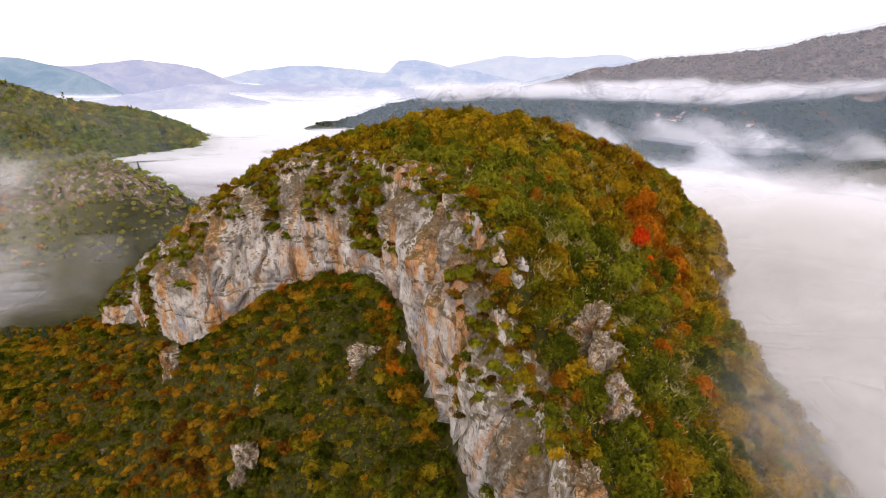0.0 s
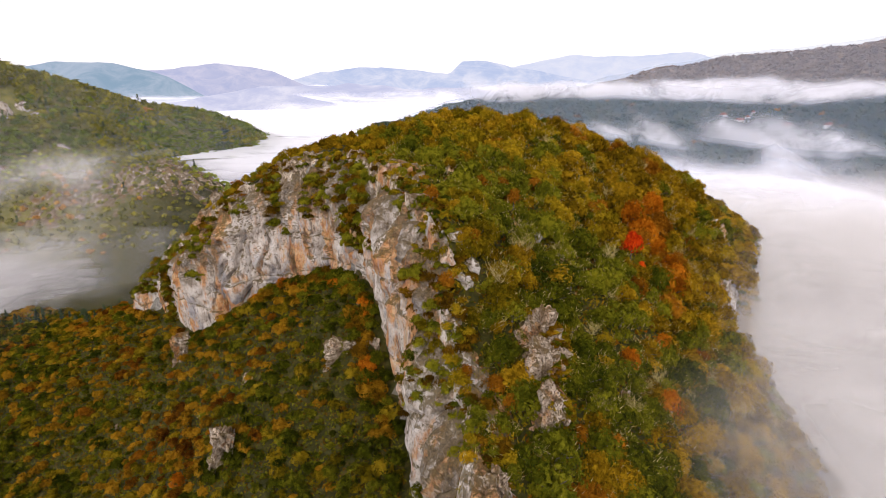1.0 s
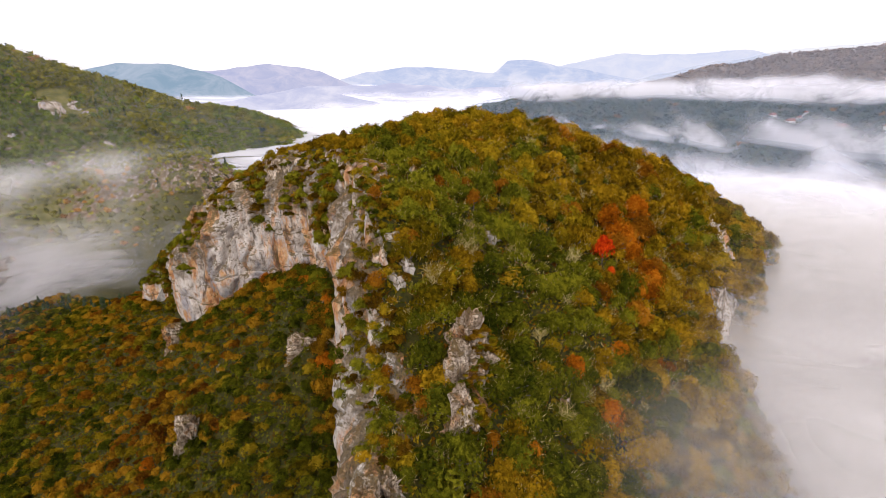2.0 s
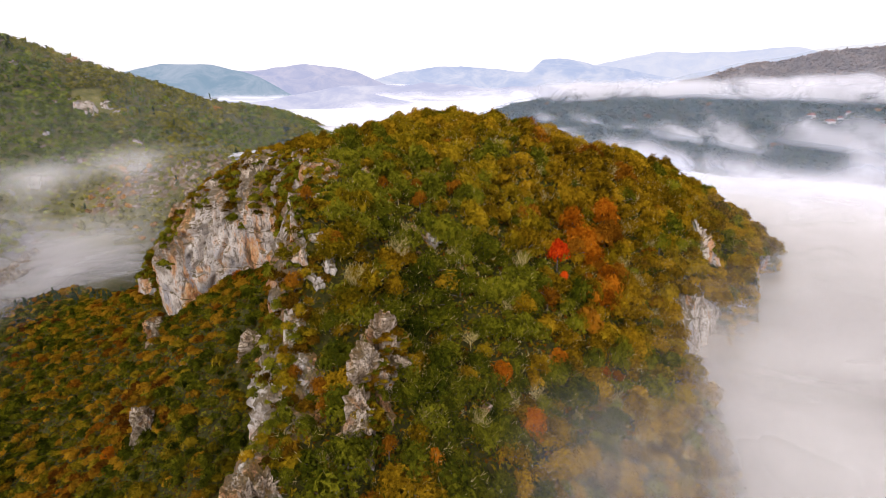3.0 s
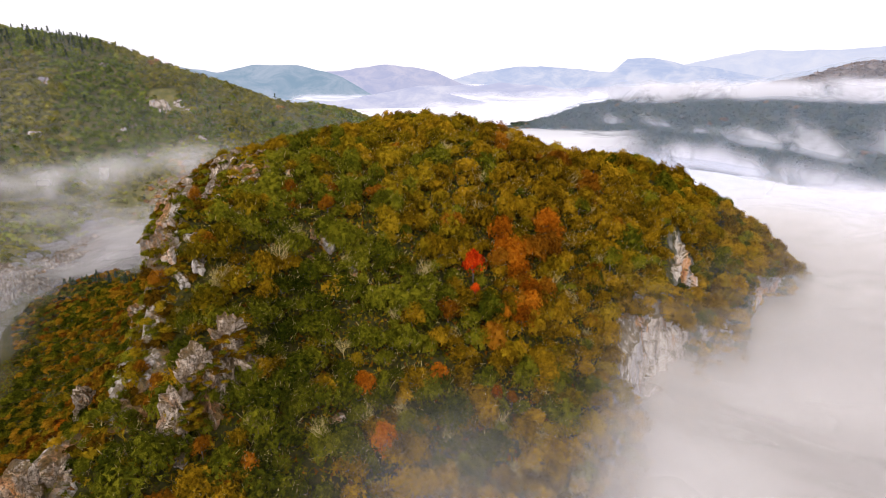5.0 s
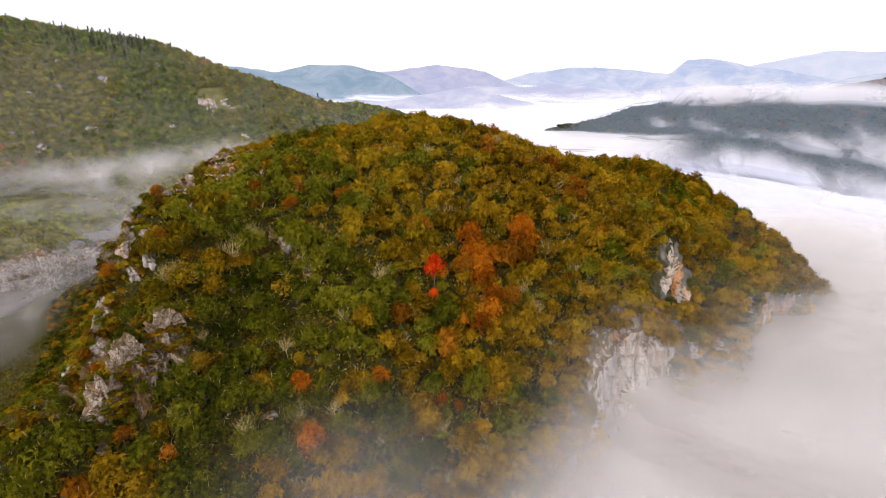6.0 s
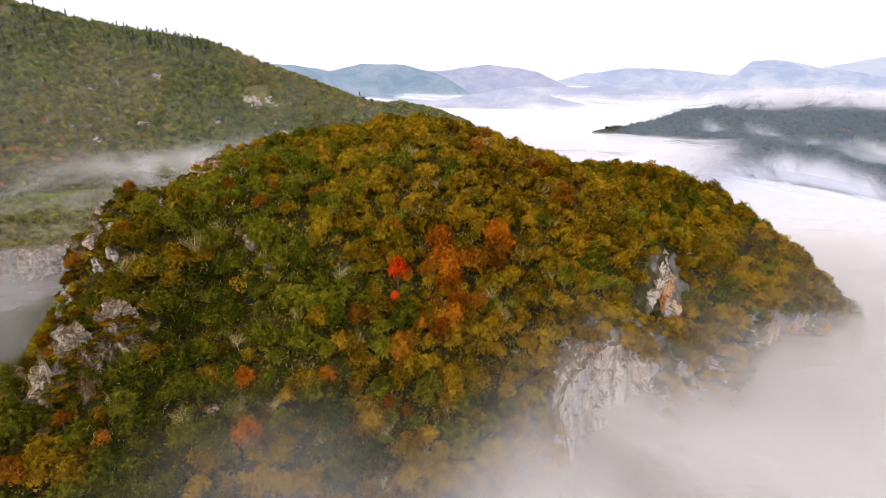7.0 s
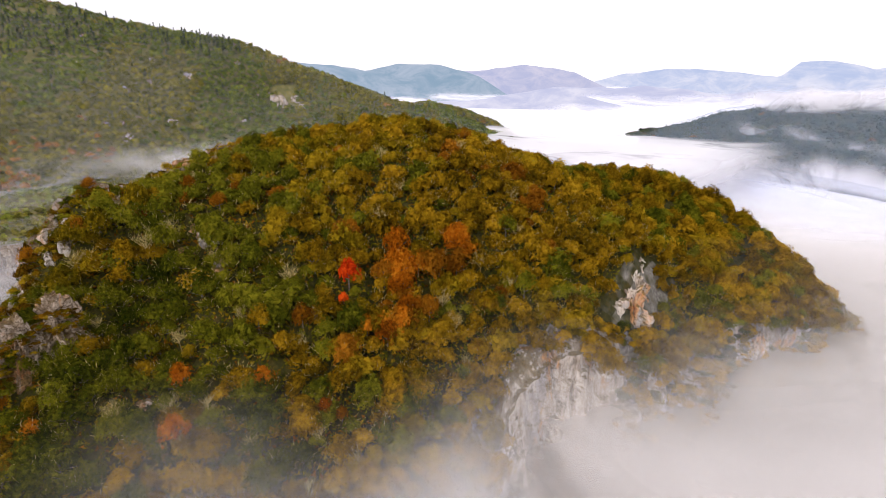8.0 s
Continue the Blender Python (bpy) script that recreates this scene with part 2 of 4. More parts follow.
# the plan of the crown: cliffs along its west side and along its east side
WEST_RIM = [(-150, 206), (-129, 184), (-106, 172), (-85, 153), (-72, 149), (-52, 151), (-31, 149), (-19, 134), (-10, 121), (-3, 106),
            (3, 91), (6.5, 79), (12, 70), (12, 60), (10, 47), (0, 25)]
EAST_RIM = [(96, 85), (96, 118), (93, 140), (90, 159), (95, 171), (103, 182), (110, 195), (117, 212), (124, 229), (132, 246), (143, 267), (154, 290)]
CROWN = WEST_RIM + [(60, 15), (74, 50)] + EAST_RIM + [(150, 335), (60, 350), (-60, 300), (-125, 250)]


def swells(x, y, rows, width, base):
    z = base + 0.0 * x
    for cx, cy, h in rows:
        z = z + h * np.exp(-((x - cx) ** 2 + (y - cy) ** 2) / (2 * width * width))
    return z


def crown_z(x, y):
    z = swells(x, y, SWELLS, 38.0, 20.0)
    for cx, cy, h, w in KNOBS:
        z = z + h * np.exp(-((x - cx) ** 2 + (y - cy) ** 2) / (2 * w * w))
    return z


def apron_z(x, y):
    z = np.maximum(swells(x, y, APRON, 45.0, 10.0), 14)
    for cx, cy, h, w in HOLLOW:
        z = z + h * np.exp(-((x - cx) ** 2 + (y - cy) ** 2) / (2 * w * w))
    return z


def line_distance(x, y, line):
    """Distance to a broken line in the plan, and how far along it (in points) the nearest place lies."""
    best, along = np.full(np.shape(x), 1e9), np.zeros(np.shape(x))
    for i, ((ax, ay), (bx, by)) in enumerate(zip(line, line[1:])):
        dx, dy = bx - ax, by - ay
        t = np.clip(((x - ax) * dx + (y - ay) * dy) / (dx * dx + dy * dy), 0, 1)
        d = np.hypot(x - ax - t * dx, y - ay - t * dy)
        along = np.where(d < best, i + t, along)
        best = np.minimum(d, best)
    return best, along


def inside(x, y, ring):
    """Signed distance to a ring: positive within."""
    d, _ = line_distance(x, y, ring + ring[:1])
    odd = np.zeros(np.shape(x), bool)
    for (ax, ay), (bx, by) in zip(ring, ring[1:] + ring[:1]):
        if ay != by:
            odd ^= ((ay > y) != (by > y)) & (x < (bx - ax) * (y - ay) / (by - ay) + ax)
    return np.where(odd, d, -d)


# crests (x, y, z) of the hills round the gorge
WEST_HILL = [(-1050, 120, 320), (-900, 230, 288), (-830, 289, 264), (-728, 385, 228), (-608, 500, 200), (-495, 592, 154), (-418, 680, 113), (-390, 860, 62), (-380, 960, 36)]
WEST_BACK = [(-1100, 560, 235), (-971, 729, 210), (-913, 817, 187), (-861, 885, 160), (-780, 980, 112), (-700, 1080, 60)]
WEST_TOE = [(-760, 850, 84), (-661, 883, 100), (-608, 931, 108), (-542, 984, 90), (-492, 1019, 62), (-455, 1040, 36)]
WEST_SPUR = [(-420, 345, 60), (-330, 385, 84), (-263, 412, 88), (-235, 430, 70), (-215, 442, 46)]
# the bench across the gorge, ending in a cliff
BENCH = [(-290, 95), (-284, 150), (-274, 188), (-285, 215), (-300, 250), (-335, 290), (-420, 330), (-480, 250), (-470, 120), (-400, 70)]
EAST_SLOPE = [(-300, 1480, 36), (-141, 1443, 86), (52, 1399, 114), (242, 1328, 120), (472, 1211, 124), (640, 1090, 118), (800, 920, 112), (1050, 700, 120)]
EAST_RIDGE = [(330, 1900, 130), (357, 1866, 147), (503, 1780, 177), (629, 1687, 203), (799, 1557, 216), (899, 1443, 228), (960, 1353, 252), (1010, 1260, 264), (1200, 1000, 300), (1500, 600, 330)]


def roof(x, y, crest, fall, round_off):
    d, s = line_distance(x, y, [c[:2] for c in crest])
    z = np.interp(s, range(len(crest)), [c[2] for c in crest])
    return z - fall * d * d / (d + round_off)


def land_z(x, y):
    """Height of the ground over the plan."""
    x, y = np.asarray(x, float), np.asarray(y, float)
    edge = inside(x, y, CROWN) + 1.3 * rough(x, y, 9, 3, 5)
    low = apron_z(x, y) + 1.5 * rough(x, y, 22, 4, 2)
    top = crown_z(x, y) + 1.6 * rough(x, y, 16, 4, 1)
    z = low + np.maximum(top - low, 0) * smooth(edge, 0.8, 4.2)
    folds = 13 * rough(x, y, 120, 5, 8)
    for crest, fall, soft in ((WEST_HILL, 0.75, 60), (WEST_BACK, 0.6, 60), (WEST_TOE, 0.6, 50), (EAST_SLOPE, 0.26, 90), (EAST_RIDGE, 0.34, 60)):
        z = np.maximum(z, roof(x, y, crest, fall, soft) + folds)
    step = inside(x, y, BENCH) + 4 * rough(x, y, 25, 3, 12)
    z = np.maximum(z, 10 + (33 + 0.14 * np.clip(step, 0, 90) + 4 * rough(x, y, 30, 4, 14)) * smooth(step, -3, 5))
    z = np.maximum(z, roof(x, y, WEST_SPUR, 0.95, 25) + 5 * rough(x, y, 40, 5, 9))
    return z


def part(name, data, material, parent=None, label=""):
    """Links a mesh (or a bmesh) as one object, under parent if there is one."""
    if isinstance(data, bmesh.types.BMesh):
        me = bpy.data.meshes.new(name)
        data.to_mesh(me)
        data.free()
        data = me
    if material and not data.materials:
        data.materials.append(material)
    ob = new(name, data)
    if parent:
        ob.parent = parent
    if label:
        ob["label"] = label
    return ob


def grid_mesh(name, verts, nu, nv, shaded=True):
    """A sheet of quads over an array of nv rows of nu points."""
    me = bpy.data.meshes.new(name)
    k = np.arange((nv - 1) * (nu - 1))
    a = (k // (nu - 1)) * nu + k % (nu - 1)
    quads = np.stack([a, a + 1, a + nu + 1, a + nu], 1).astype(np.int32)
    me.vertices.add(len(verts))
    me.vertices.foreach_set("co", np.ascontiguousarray(verts, np.float32).ravel())
    me.loops.add(quads.size)
    me.loops.foreach_set("vertex_index", quads.ravel())
    me.polygons.add(len(quads))
    me.polygons.foreach_set("loop_start", np.arange(0, quads.size, 4, dtype=np.int32))
    me.polygons.foreach_set("use_smooth", np.full(len(quads), shaded))
    me.update(calc_edges=True)
    return me


def card_mesh(name, verts):
    """Loose triangles."""
    n = len(verts) // 3
    me = bpy.data.meshes.new(name)
    me.vertices.add(3 * n)
    me.vertices.foreach_set("co", np.ascontiguousarray(verts, np.float32).ravel())
    me.loops.add(3 * n)
    me.loops.foreach_set("vertex_index", np.arange(3 * n, dtype=np.int32))
    me.polygons.add(n)
    me.polygons.foreach_set("loop_start", np.arange(0, 3 * n, 3, dtype=np.int32))
    me.update(calc_edges=True)
    return me


def spread(a, b, step, grow, far):
    """Grid lines: even between a and b, then wider and wider out to far on both sides."""
    mid = list(np.arange(a, b, step))
    for sign, start in ((1, mid[-1]), (-1, mid[0])):
        s, p = step, start
        while abs(p - start) < far:
            s *= grow
            p += sign * s
            mid.append(p)
    return np.array(sorted(mid))


gx, gy = spread(-190, 160, 3.2, 1.05, 4300), spread(35, 300, 3.2, 1.05, 4400)
GX, GY = np.meshgrid(gx, gy)
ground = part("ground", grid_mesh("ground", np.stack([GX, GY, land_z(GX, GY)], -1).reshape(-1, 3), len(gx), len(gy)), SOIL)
tagged(ground, "steep brown forest floor with grey rock showing through", "ground", kind="structure")


# ---- cliffs ----
def chaikin(line, turns=2):
    for _ in range(turns):
        out = [line[0]]
        for (ax, ay), (bx, by) in zip(line, line[1:]):
            out += [(0.75 * ax + 0.25 * bx, 0.75 * ay + 0.25 * by), (0.25 * ax + 0.75 * bx, 0.25 * ay + 0.75 * by)]
        line = out + [line[-1]]
    return line


def resample(line, step):
    p = np.array(line, float)
    s = np.r_[0, np.cumsum(np.hypot(*np.diff(p, axis=0).T))]
    t = np.arange(0, s[-1], step)
    return np.stack([np.interp(t, s, p[:, 0]), np.interp(t, s, p[:, 1])], 1), t


FACES = []


def cliff(name, line, out, step, floor, belly, seed, material, label, lean=3.0, back=4.0, sink=0.0, lichen=0.0, rugged=1.0, batter=0.0):
    """A rock wall along a rim: ribs, fissures, beds and a bulging or undercut face. out: +1 or -1, the open side."""
    p, s = resample(chaikin(line), step)
    d = np.gradient(p, axis=0)
    d /= np.linalg.norm(d, axis=1)[:, None]
    nrm = np.stack([-d[:, 1], d[:, 0]], 1) * out
    for _ in range(12):
        nrm[1:-1] = (nrm[:-2] + 2 * nrm[1:-1] + nrm[2:]) / 4
    inner = p - nrm * back
    zt = crown_z(inner[:, 0], inner[:, 1]) - sink + 0.6 * rough(s, s * 0, 5, 3, seed)
    outer = p + nrm * 4.0
    zb = np.maximum(np.minimum(apron_z(outer[:, 0], outer[:, 1]), floor) - 4, 8) if floor else apron_z(outer[:, 0], outer[:, 1]) - 4
    zb = np.minimum(zb, zt - 2)
    nv = int((zt - zb).max() / step) + 2
    v = np.linspace(0, 1, nv)[:, None]
    z = zb + (zt - zb) * v
    u = s[None, :] + 0 * z
    wu, wz = u + 2.5 * rough(u, z, 8, 3, seed + 13), z + 2.5 * rough(u, z, 8, 3, seed + 17)
    ribs = 3.6 * rough(u, z * 0.3, 19, 4, seed) + 1.8 * (0.4 - np.abs(rough(wu, wz * 0.25, 9, 5, seed + 3)) * 2)
    beds = 1.1 * rough(wu * 0.8, wz * 0.4, 5, 4, seed + 7) + 1.3 * (0.3 - np.abs(rough(wu, wz * 0.35, 3.2, 4, seed + 11)) * 2)
    crack = rough(wu, wz * 0.22, 9, 3, seed + 29)
    seam = rough(wu * 0.25, wz, 7, 3, seed + 31)
    ribs = ribs - 2.4 * np.exp(-((crack / 0.045) ** 2)) - 0.5 * rugged * np.exp(-((seam / 0.05) ** 2))
    beds = beds + 0.28 * np.floor(2.2 * rough(wu, wz, 4.5, 3, seed + 19)) * (0.4 + v)
    beds = beds * (0.5 + 0.9 * smooth(v, 0.5, 0.75))
    o = 1.6 + batter * (1 - v) + ribs + rugged * beds + belly * np.sin(np.pi * np.clip(v * 1.15, 0, 1)) ** 1.2
    o = o - (lean + 2.5) * smooth(v, 0.72, 1.0) ** 1.5
    xyz = np.stack([p[:, 0] + nrm[:, 0] * o, p[:, 1] + nrm[:, 1] * o, z], -1)
    steps = [xyz]
    for k in range(1, 9):
        f = k / 8
        ox = o[-1] * (1 - f) - 8.5 * f
        x, y = p[:, 0] + nrm[:, 0] * ox, p[:, 1] + nrm[:, 1] * ox
        lump = 0.9 * rough(x, y, 3, 3, seed + 23) * (1 - f)
        steps.append(np.stack([x, y, z[-1] * (1 - smooth(f, 0, 0.35)) + (crown_z(x, y) + lump - 1.2 * f) * smooth(f, 0, 0.35)], -1)[None])
    xyz = np.concatenate(steps)
    nv, v = nv + 8, np.concatenate([v, np.ones((8, 1))])
    z, u = np.concatenate([z, np.repeat(z[-1:], 8, 0)]), np.concatenate([u, np.repeat(u[-1:], 8, 0)])
    if out < 0:
        xyz = xyz[:, ::-1]
    ob = part(name, grid_mesh(name, xyz.reshape(-1, 3), len(s), nv), material)
    if lichen:
        old = smooth(v + 0.5 * rough(u, z, 11, 4, seed + 41), lichen - 0.08, lichen + 0.1)
        ob.data.attributes.new("lichen", "FLOAT", "POINT").data.foreach_set("value", (old[:, ::-1] if out < 0 else old).astype(np.float32).ravel())
    FACES.append((xyz, 0 * z + v, u if out > 0 else u[:, ::-1], nrm if out > 0 else nrm[::-1]))
    return tagged(ob, label, "cliff", kind="structure")


cliff("cliff_west", WEST_RIM[1:], -1, 0.55, None, 0.8, 3, ROCK, "grey limestone cliff with ochre stains and dark streaks", lichen=0.7, rugged=1.3)
cliff("cliff_east", EAST_RIM[1:], -1, 0.8, 26, 0.4, 21, PALE_ROCK, "pale limestone cliff sinking into the valley mist", 0.0, 1.0, 1.5, rugged=0.4, batter=3.0)



def crags(name, x0, x1, y0, y1, step, bare, high, seed, label, material=None):
    """Broken rock coming through the ground: it stands proud where bare(x, y) is above 0 and dips under the soil elsewhere."""
    nx, ny = int((x1 - x0) / step), int((y1 - y0) / step)
    X, Y = np.meshgrid(np.linspace(x0, x1, nx), np.linspace(y0, y1, ny))
    base = land_z(X, Y)
    wx, wy = X + 1.5 * rough(X, Y, 6, 3, seed + 1), Y + 1.5 * rough(X, Y, 6, 3, seed + 2)
    block = 1.4 * (0.5 - np.abs(rough(wx, wy, 6, 4, seed)) * 2) + 0.6 * rough(wx, wy, 2.2, 4, seed + 4)
    lump = np.floor((block + rough(wx, wy, 3.5, 2, seed + 6)) * 1.6) / 1.6 * 0.5 + block * 0.6
    m = bare(X, Y) + 0.55 * rough(X, Y, 8, 4, seed + 9) * 2
    Z = base + np.where(m > 0, high * lump * smooth(m, 0, 0.5) + 0.7 * smooth(m, 0, 0.3), -0.4 + 2.5 * np.clip(m, -1, 0))
    ob = part(name, grid_mesh(name, np.stack([X, Y, Z], -1).reshape(-1, 3), nx, ny), material or CRAG)
    return tagged(ob, label, "rock", kind="structure")


def band(x, y, line, width):
    """1 on a line, 0 at that width from it, negative beyond."""
    return 1 - line_distance(x, y, line)[0] / width


crags("rock_buttress", 0, 36, 42, 100, 0.5, lambda x, y: np.maximum(np.maximum(band(x, y, [(5, 94), (7, 86)], 4), band(x, y, [(9, 80), (14, 73), (18, 60), (15, 45)], 7)), band(x, y, [(27, 86), (28, 76), (30, 70)], 3.6)) - 0.25, 1.5, 5,
      "broken grey limestone buttress with ochre stains", ROCK)
crags("rock_rim", -110, 14, 92, 182, 0.6, lambda x, y: band(x, y, [(p[0] + 3, p[1] + 5) for p in WEST_RIM[2:9]], 9) - 0.25, 1.7, 15,
      "broken grey limestone crags along the cliff's edge")


# ---- rocks standing out of the slopes ----
def outcrop(x, y, z, sx, sy, sz, turn, seed, material=None, name="rock_outcrop", label="grey weathered limestone outcrop on the slope", detail=4, taper=0.3):
    """A jagged block of limestone sunk into the ground, z at its top."""
    bm = bmesh.new()
    bmesh.ops.create_icosphere(bm, subdivisions=detail, radius=1.0)
    off = Vector((seed * 7.3, seed * 3.1, seed * 1.7))
    for v in bm.verts:
        n = v.co.normalized()
        box = n / max(abs(n.x), abs(n.y), abs(n.z)) * 0.55 + n * 0.45
        slim = 1 - taper * max(box.z, 0)
        q = Vector((box.x * sx * slim, box.y * sy * slim, box.z * sz))
        k = noise.fractal(q * 0.16 + off, 1.0, 2.0, 5)
        r = abs(noise.fractal(Vector((q.x * 0.4, q.y * 0.4, q.z * 0.12)) + off, 1.0, 2.0, 4))
        f = noise.fractal(q * 0.9 + off, 1.0, 2.1, 4)
        s = 0.7 * abs(noise.fractal(q * 0.55 + off * 2, 1.0, 2.0, 4))
        v.co = q + n * (2.6 * k - 3.0 * r + 0.8 * f - 1.6 * s) * min(1.0, min(sx, sy) / 3.0)
    ob = part(name, bm, material or CRAG)
    ob.matrix_basis = pose(x, y, z - sz * 0.9, 0, 0, turn)
    return tagged(ob, label, "rock", "rocks of the slope")


# x, y, top, half sizes, turn
for i, (x, y, z, sx, sy, sz, a) in enumerate([
        (27, 85, 110.5, 4.8, 5.2, 9, 20), (27.5, 79, 108, 4.0, 4.6, 11, 10), (28.5, 73, 103.5, 3.3, 3.8, 11, 30), (17.5, 70, 98.5, 3.2, 3.0, 6, 15),
        (20.5, 58.5, 99.5, 3.2, 2.6, 6, 70), (19, 54.5, 100.5, 2.6, 2.2, 7, 30), (14.5, 53.5, 99, 2.2, 2.4, 6, 0),
        (-84, 142, 71, 3.2, 2.6, 6, 30), (-44.5, 116, 75, 4.5, 2.2, 3, 15), (-61.5, 116, 62, 2.2, 2.2, 6, 0), (-44, 97, 72, 4.2, 3.0, 12, 25),
        (-15, 111.5, 90.5, 8.0, 2.8, 6, 14), (-100, 128, 46, 2.5, 2, 4, 0)]):
    outcrop(x, y, z, sx, sy, sz, a, i + 1, detail=5)

for i, (x, y, z, a, b, c) in enumerate(((96.5, 211, 101.5, 2.2, 4.0, 9), (97.5, 205, 99.5, 3.8, 4.0, 10), (99, 199, 96.5, 5.2, 3.6, 9), (97, 193, 95.5, 3.4, 3.2, 7))):
    outcrop(x, y, z, a, b, c, 4 + 5 * i, 105 + i, SLAB_ROCK, "limestone_crag", "tall pale limestone face with ochre stains in the wood", 5, 0.5)

for i, (x, y, z, a, b, c) in enumerate(((122, 227, 80, 1.8, 3.5, 6), (127, 236, 78, 1.6, 3, 5), (134, 250, 79, 1.8, 3.5, 6), (139, 260, 77, 1.6, 3, 5))):
    outcrop(x, y, z, a, b, c, -40, 90 + i, PALE_ROCK, "rock_pinnacle", "pale limestone face half lost in mist")

rng = random.Random(11)
for i in range(22):
    k = rng.uniform(1.6, 10.4)
    (ax, ay), (bx, by) = WEST_RIM[int(k)], WEST_RIM[int(k) + 1]
    f = k - int(k)
    back = rng.uniform(2.5, 11)
    l = math.hypot(bx - ax, by - ay)
    x, y = ax + (bx - ax) * f - (by - ay) / l * back, ay + (by - ay) * f + (bx - ax) / l * back
    s = rng.uniform(1.2, 3.0)
    outcrop(x, y, float(land_z(x, y)) + s * rng.uniform(0.5, 1.1), s * rng.uniform(1, 1.7), s, s * rng.uniform(0.9, 1.6), rng.uniform(0, 180), 40 + i, label="grey limestone crag on the cliff's rim", detail=3)


# small pale rocks showing between the trees
for i, (x, y, s) in enumerate(((25.5, 115.5, 1.7), (27.6, 118, 1.5), (26.5, 111.5, 1.6), (33, 116, 1.2), (23, 115.5, 1.1), (13.5, 112.5, 1.6), (-8.6, 130, 2.2), (6.5, 131, 1.8), (9.8, 91, 1.6), (13.9, 92, 1.5), (12.9, 89, 1.4), (11, 94.5, 1.3), (44, 91.5, 1.2),
                               (16, 109, 1.2), (-4, 128, 1.5), (2, 133, 1.4))):
    outcrop(x, y, float(land_z(x, y)) + s * 1.0, s * 1.7, s, s * 1.3, 35 * i, 130 + i, ROCK, label="small pale limestone rock between the trees", detail=3)

# the cliff of the bench across the gorge
brng = random.Random(21)
for i, (ax, ay) in enumerate(resample(BENCH[:6], 10.5)[0]):
    s = brng.uniform(0.8, 1.2)
    outcrop(ax + brng.uniform(-3, 1), ay, 43 + brng.uniform(-7, 4) - 6 * (ay > 205), 6.5 * s, 9 * s, 20, 12 * math.sin(i), 160 + i, CRAG, "gorge_cliff", "pale limestone cliff on the far side of the gorge", 4, 0.05)


# ---- trees ----
npr = np.random.RandomState(5)


def unit(n):
    v = npr.normal(size=(n, 3))
    return v / np.linalg.norm(v, axis=1)[:, None]


def cards(centres, normals, sizes, ratio=0.55):
    """Leaf sprays: a pointed triangle at each centre, lying across the normal."""
    n = len(centres)
    a = unit(n) + (0, 0, 0.7)
    a = a - normals * (a * normals).sum(1)[:, None]
    a /= np.linalg.norm(a, axis=1)[:, None] + 1e-9
    b = np.cross(normals, a)
    s = sizes[:, None]
    j = lambda: 1 + 0.4 * npr.uniform(-1, 1, (n, 1))
    return np.stack([centres + a * s * 1.3 * j(), centres - a * s * 0.7 * j() + b * s * ratio * 1.6 * j(), centres - a * s * 0.7 * j() - b * s * ratio * 1.6 * j()], 1).reshape(-1, 3)


def broad_crown(count, leaf, lumps=7, flat=0.8):
    """A rounded, uneven crown of radius about 1 with its foot at z = 0: clumps gathered in boughs, with gaps."""
    c = unit(lumps) * npr.uniform(0.35, 0.62, (lumps, 1))
    c[:, 2] = np.abs(c[:, 2]) * 0.9 - 0.12
    c[0] = (0, 0, 0.35)
    r = npr.uniform(0.38, 0.58, lumps)
    k = npr.randint(0, lumps, count)
    n = unit(count)
    n[:, 2] = np.where(n[:, 2] < -0.25, -n[:, 2], n[:, 2])
    p = c[k] + n * (r[k] * npr.uniform(0.72, 1.12, count))[:, None]
    p[:, 2] = (p[:, 2] + 0.5) * flat
    nn = n + unit(count) * 0.5
    nn /= np.linalg.norm(nn, axis=1)[:, None]
    return cards(p, nn, leaf * npr.uniform(0.55, 1.35, count))


def spire_crown(count, leaf):
    """A conifer: drooping tiers narrowing to a tip, height 2.6, radius about 0.55."""
    h = npr.uniform(0.05, 1, count) ** 0.8
    a = npr.uniform(0, 2 * np.pi, count)
    r = (1.04 - h) * 0.8 * (0.75 + 0.35 * np.sin(h * 40)) * npr.uniform(0.5, 1.05, count)
    p = np.stack([np.cos(a) * r, np.sin(a) * r, h * 2.6], 1)
    n = np.stack([np.cos(a) * 0.5, np.sin(a) * 0.5, np.ones(count)], 1) + unit(count) * 0.4
    n /= np.linalg.norm(n, axis=1)[:, None]
    return cards(p, n, leaf * npr.uniform(0.6, 1.3, count))


def stick(bm, a, b, ra, rb, sides=5):
    """A tapered stem from a to b."""
    a, b = Vector(a), Vector(b)
    q = (b - a).to_track_quat("Z", "Y").to_matrix()
    rings = []
    for c, r in ((a, ra), (b, rb)):
        rings.append([bm.verts.new(c + q @ Vector((r * math.cos(2 * math.pi * i / sides), r * math.sin(2 * math.pi * i / sides), 0))) for i in range(sides)])
    for i in range(sides):
        bm.faces.new((rings[0][i], rings[0][(i + 1) % sides], rings[1][(i + 1) % sides], rings[1][i]))


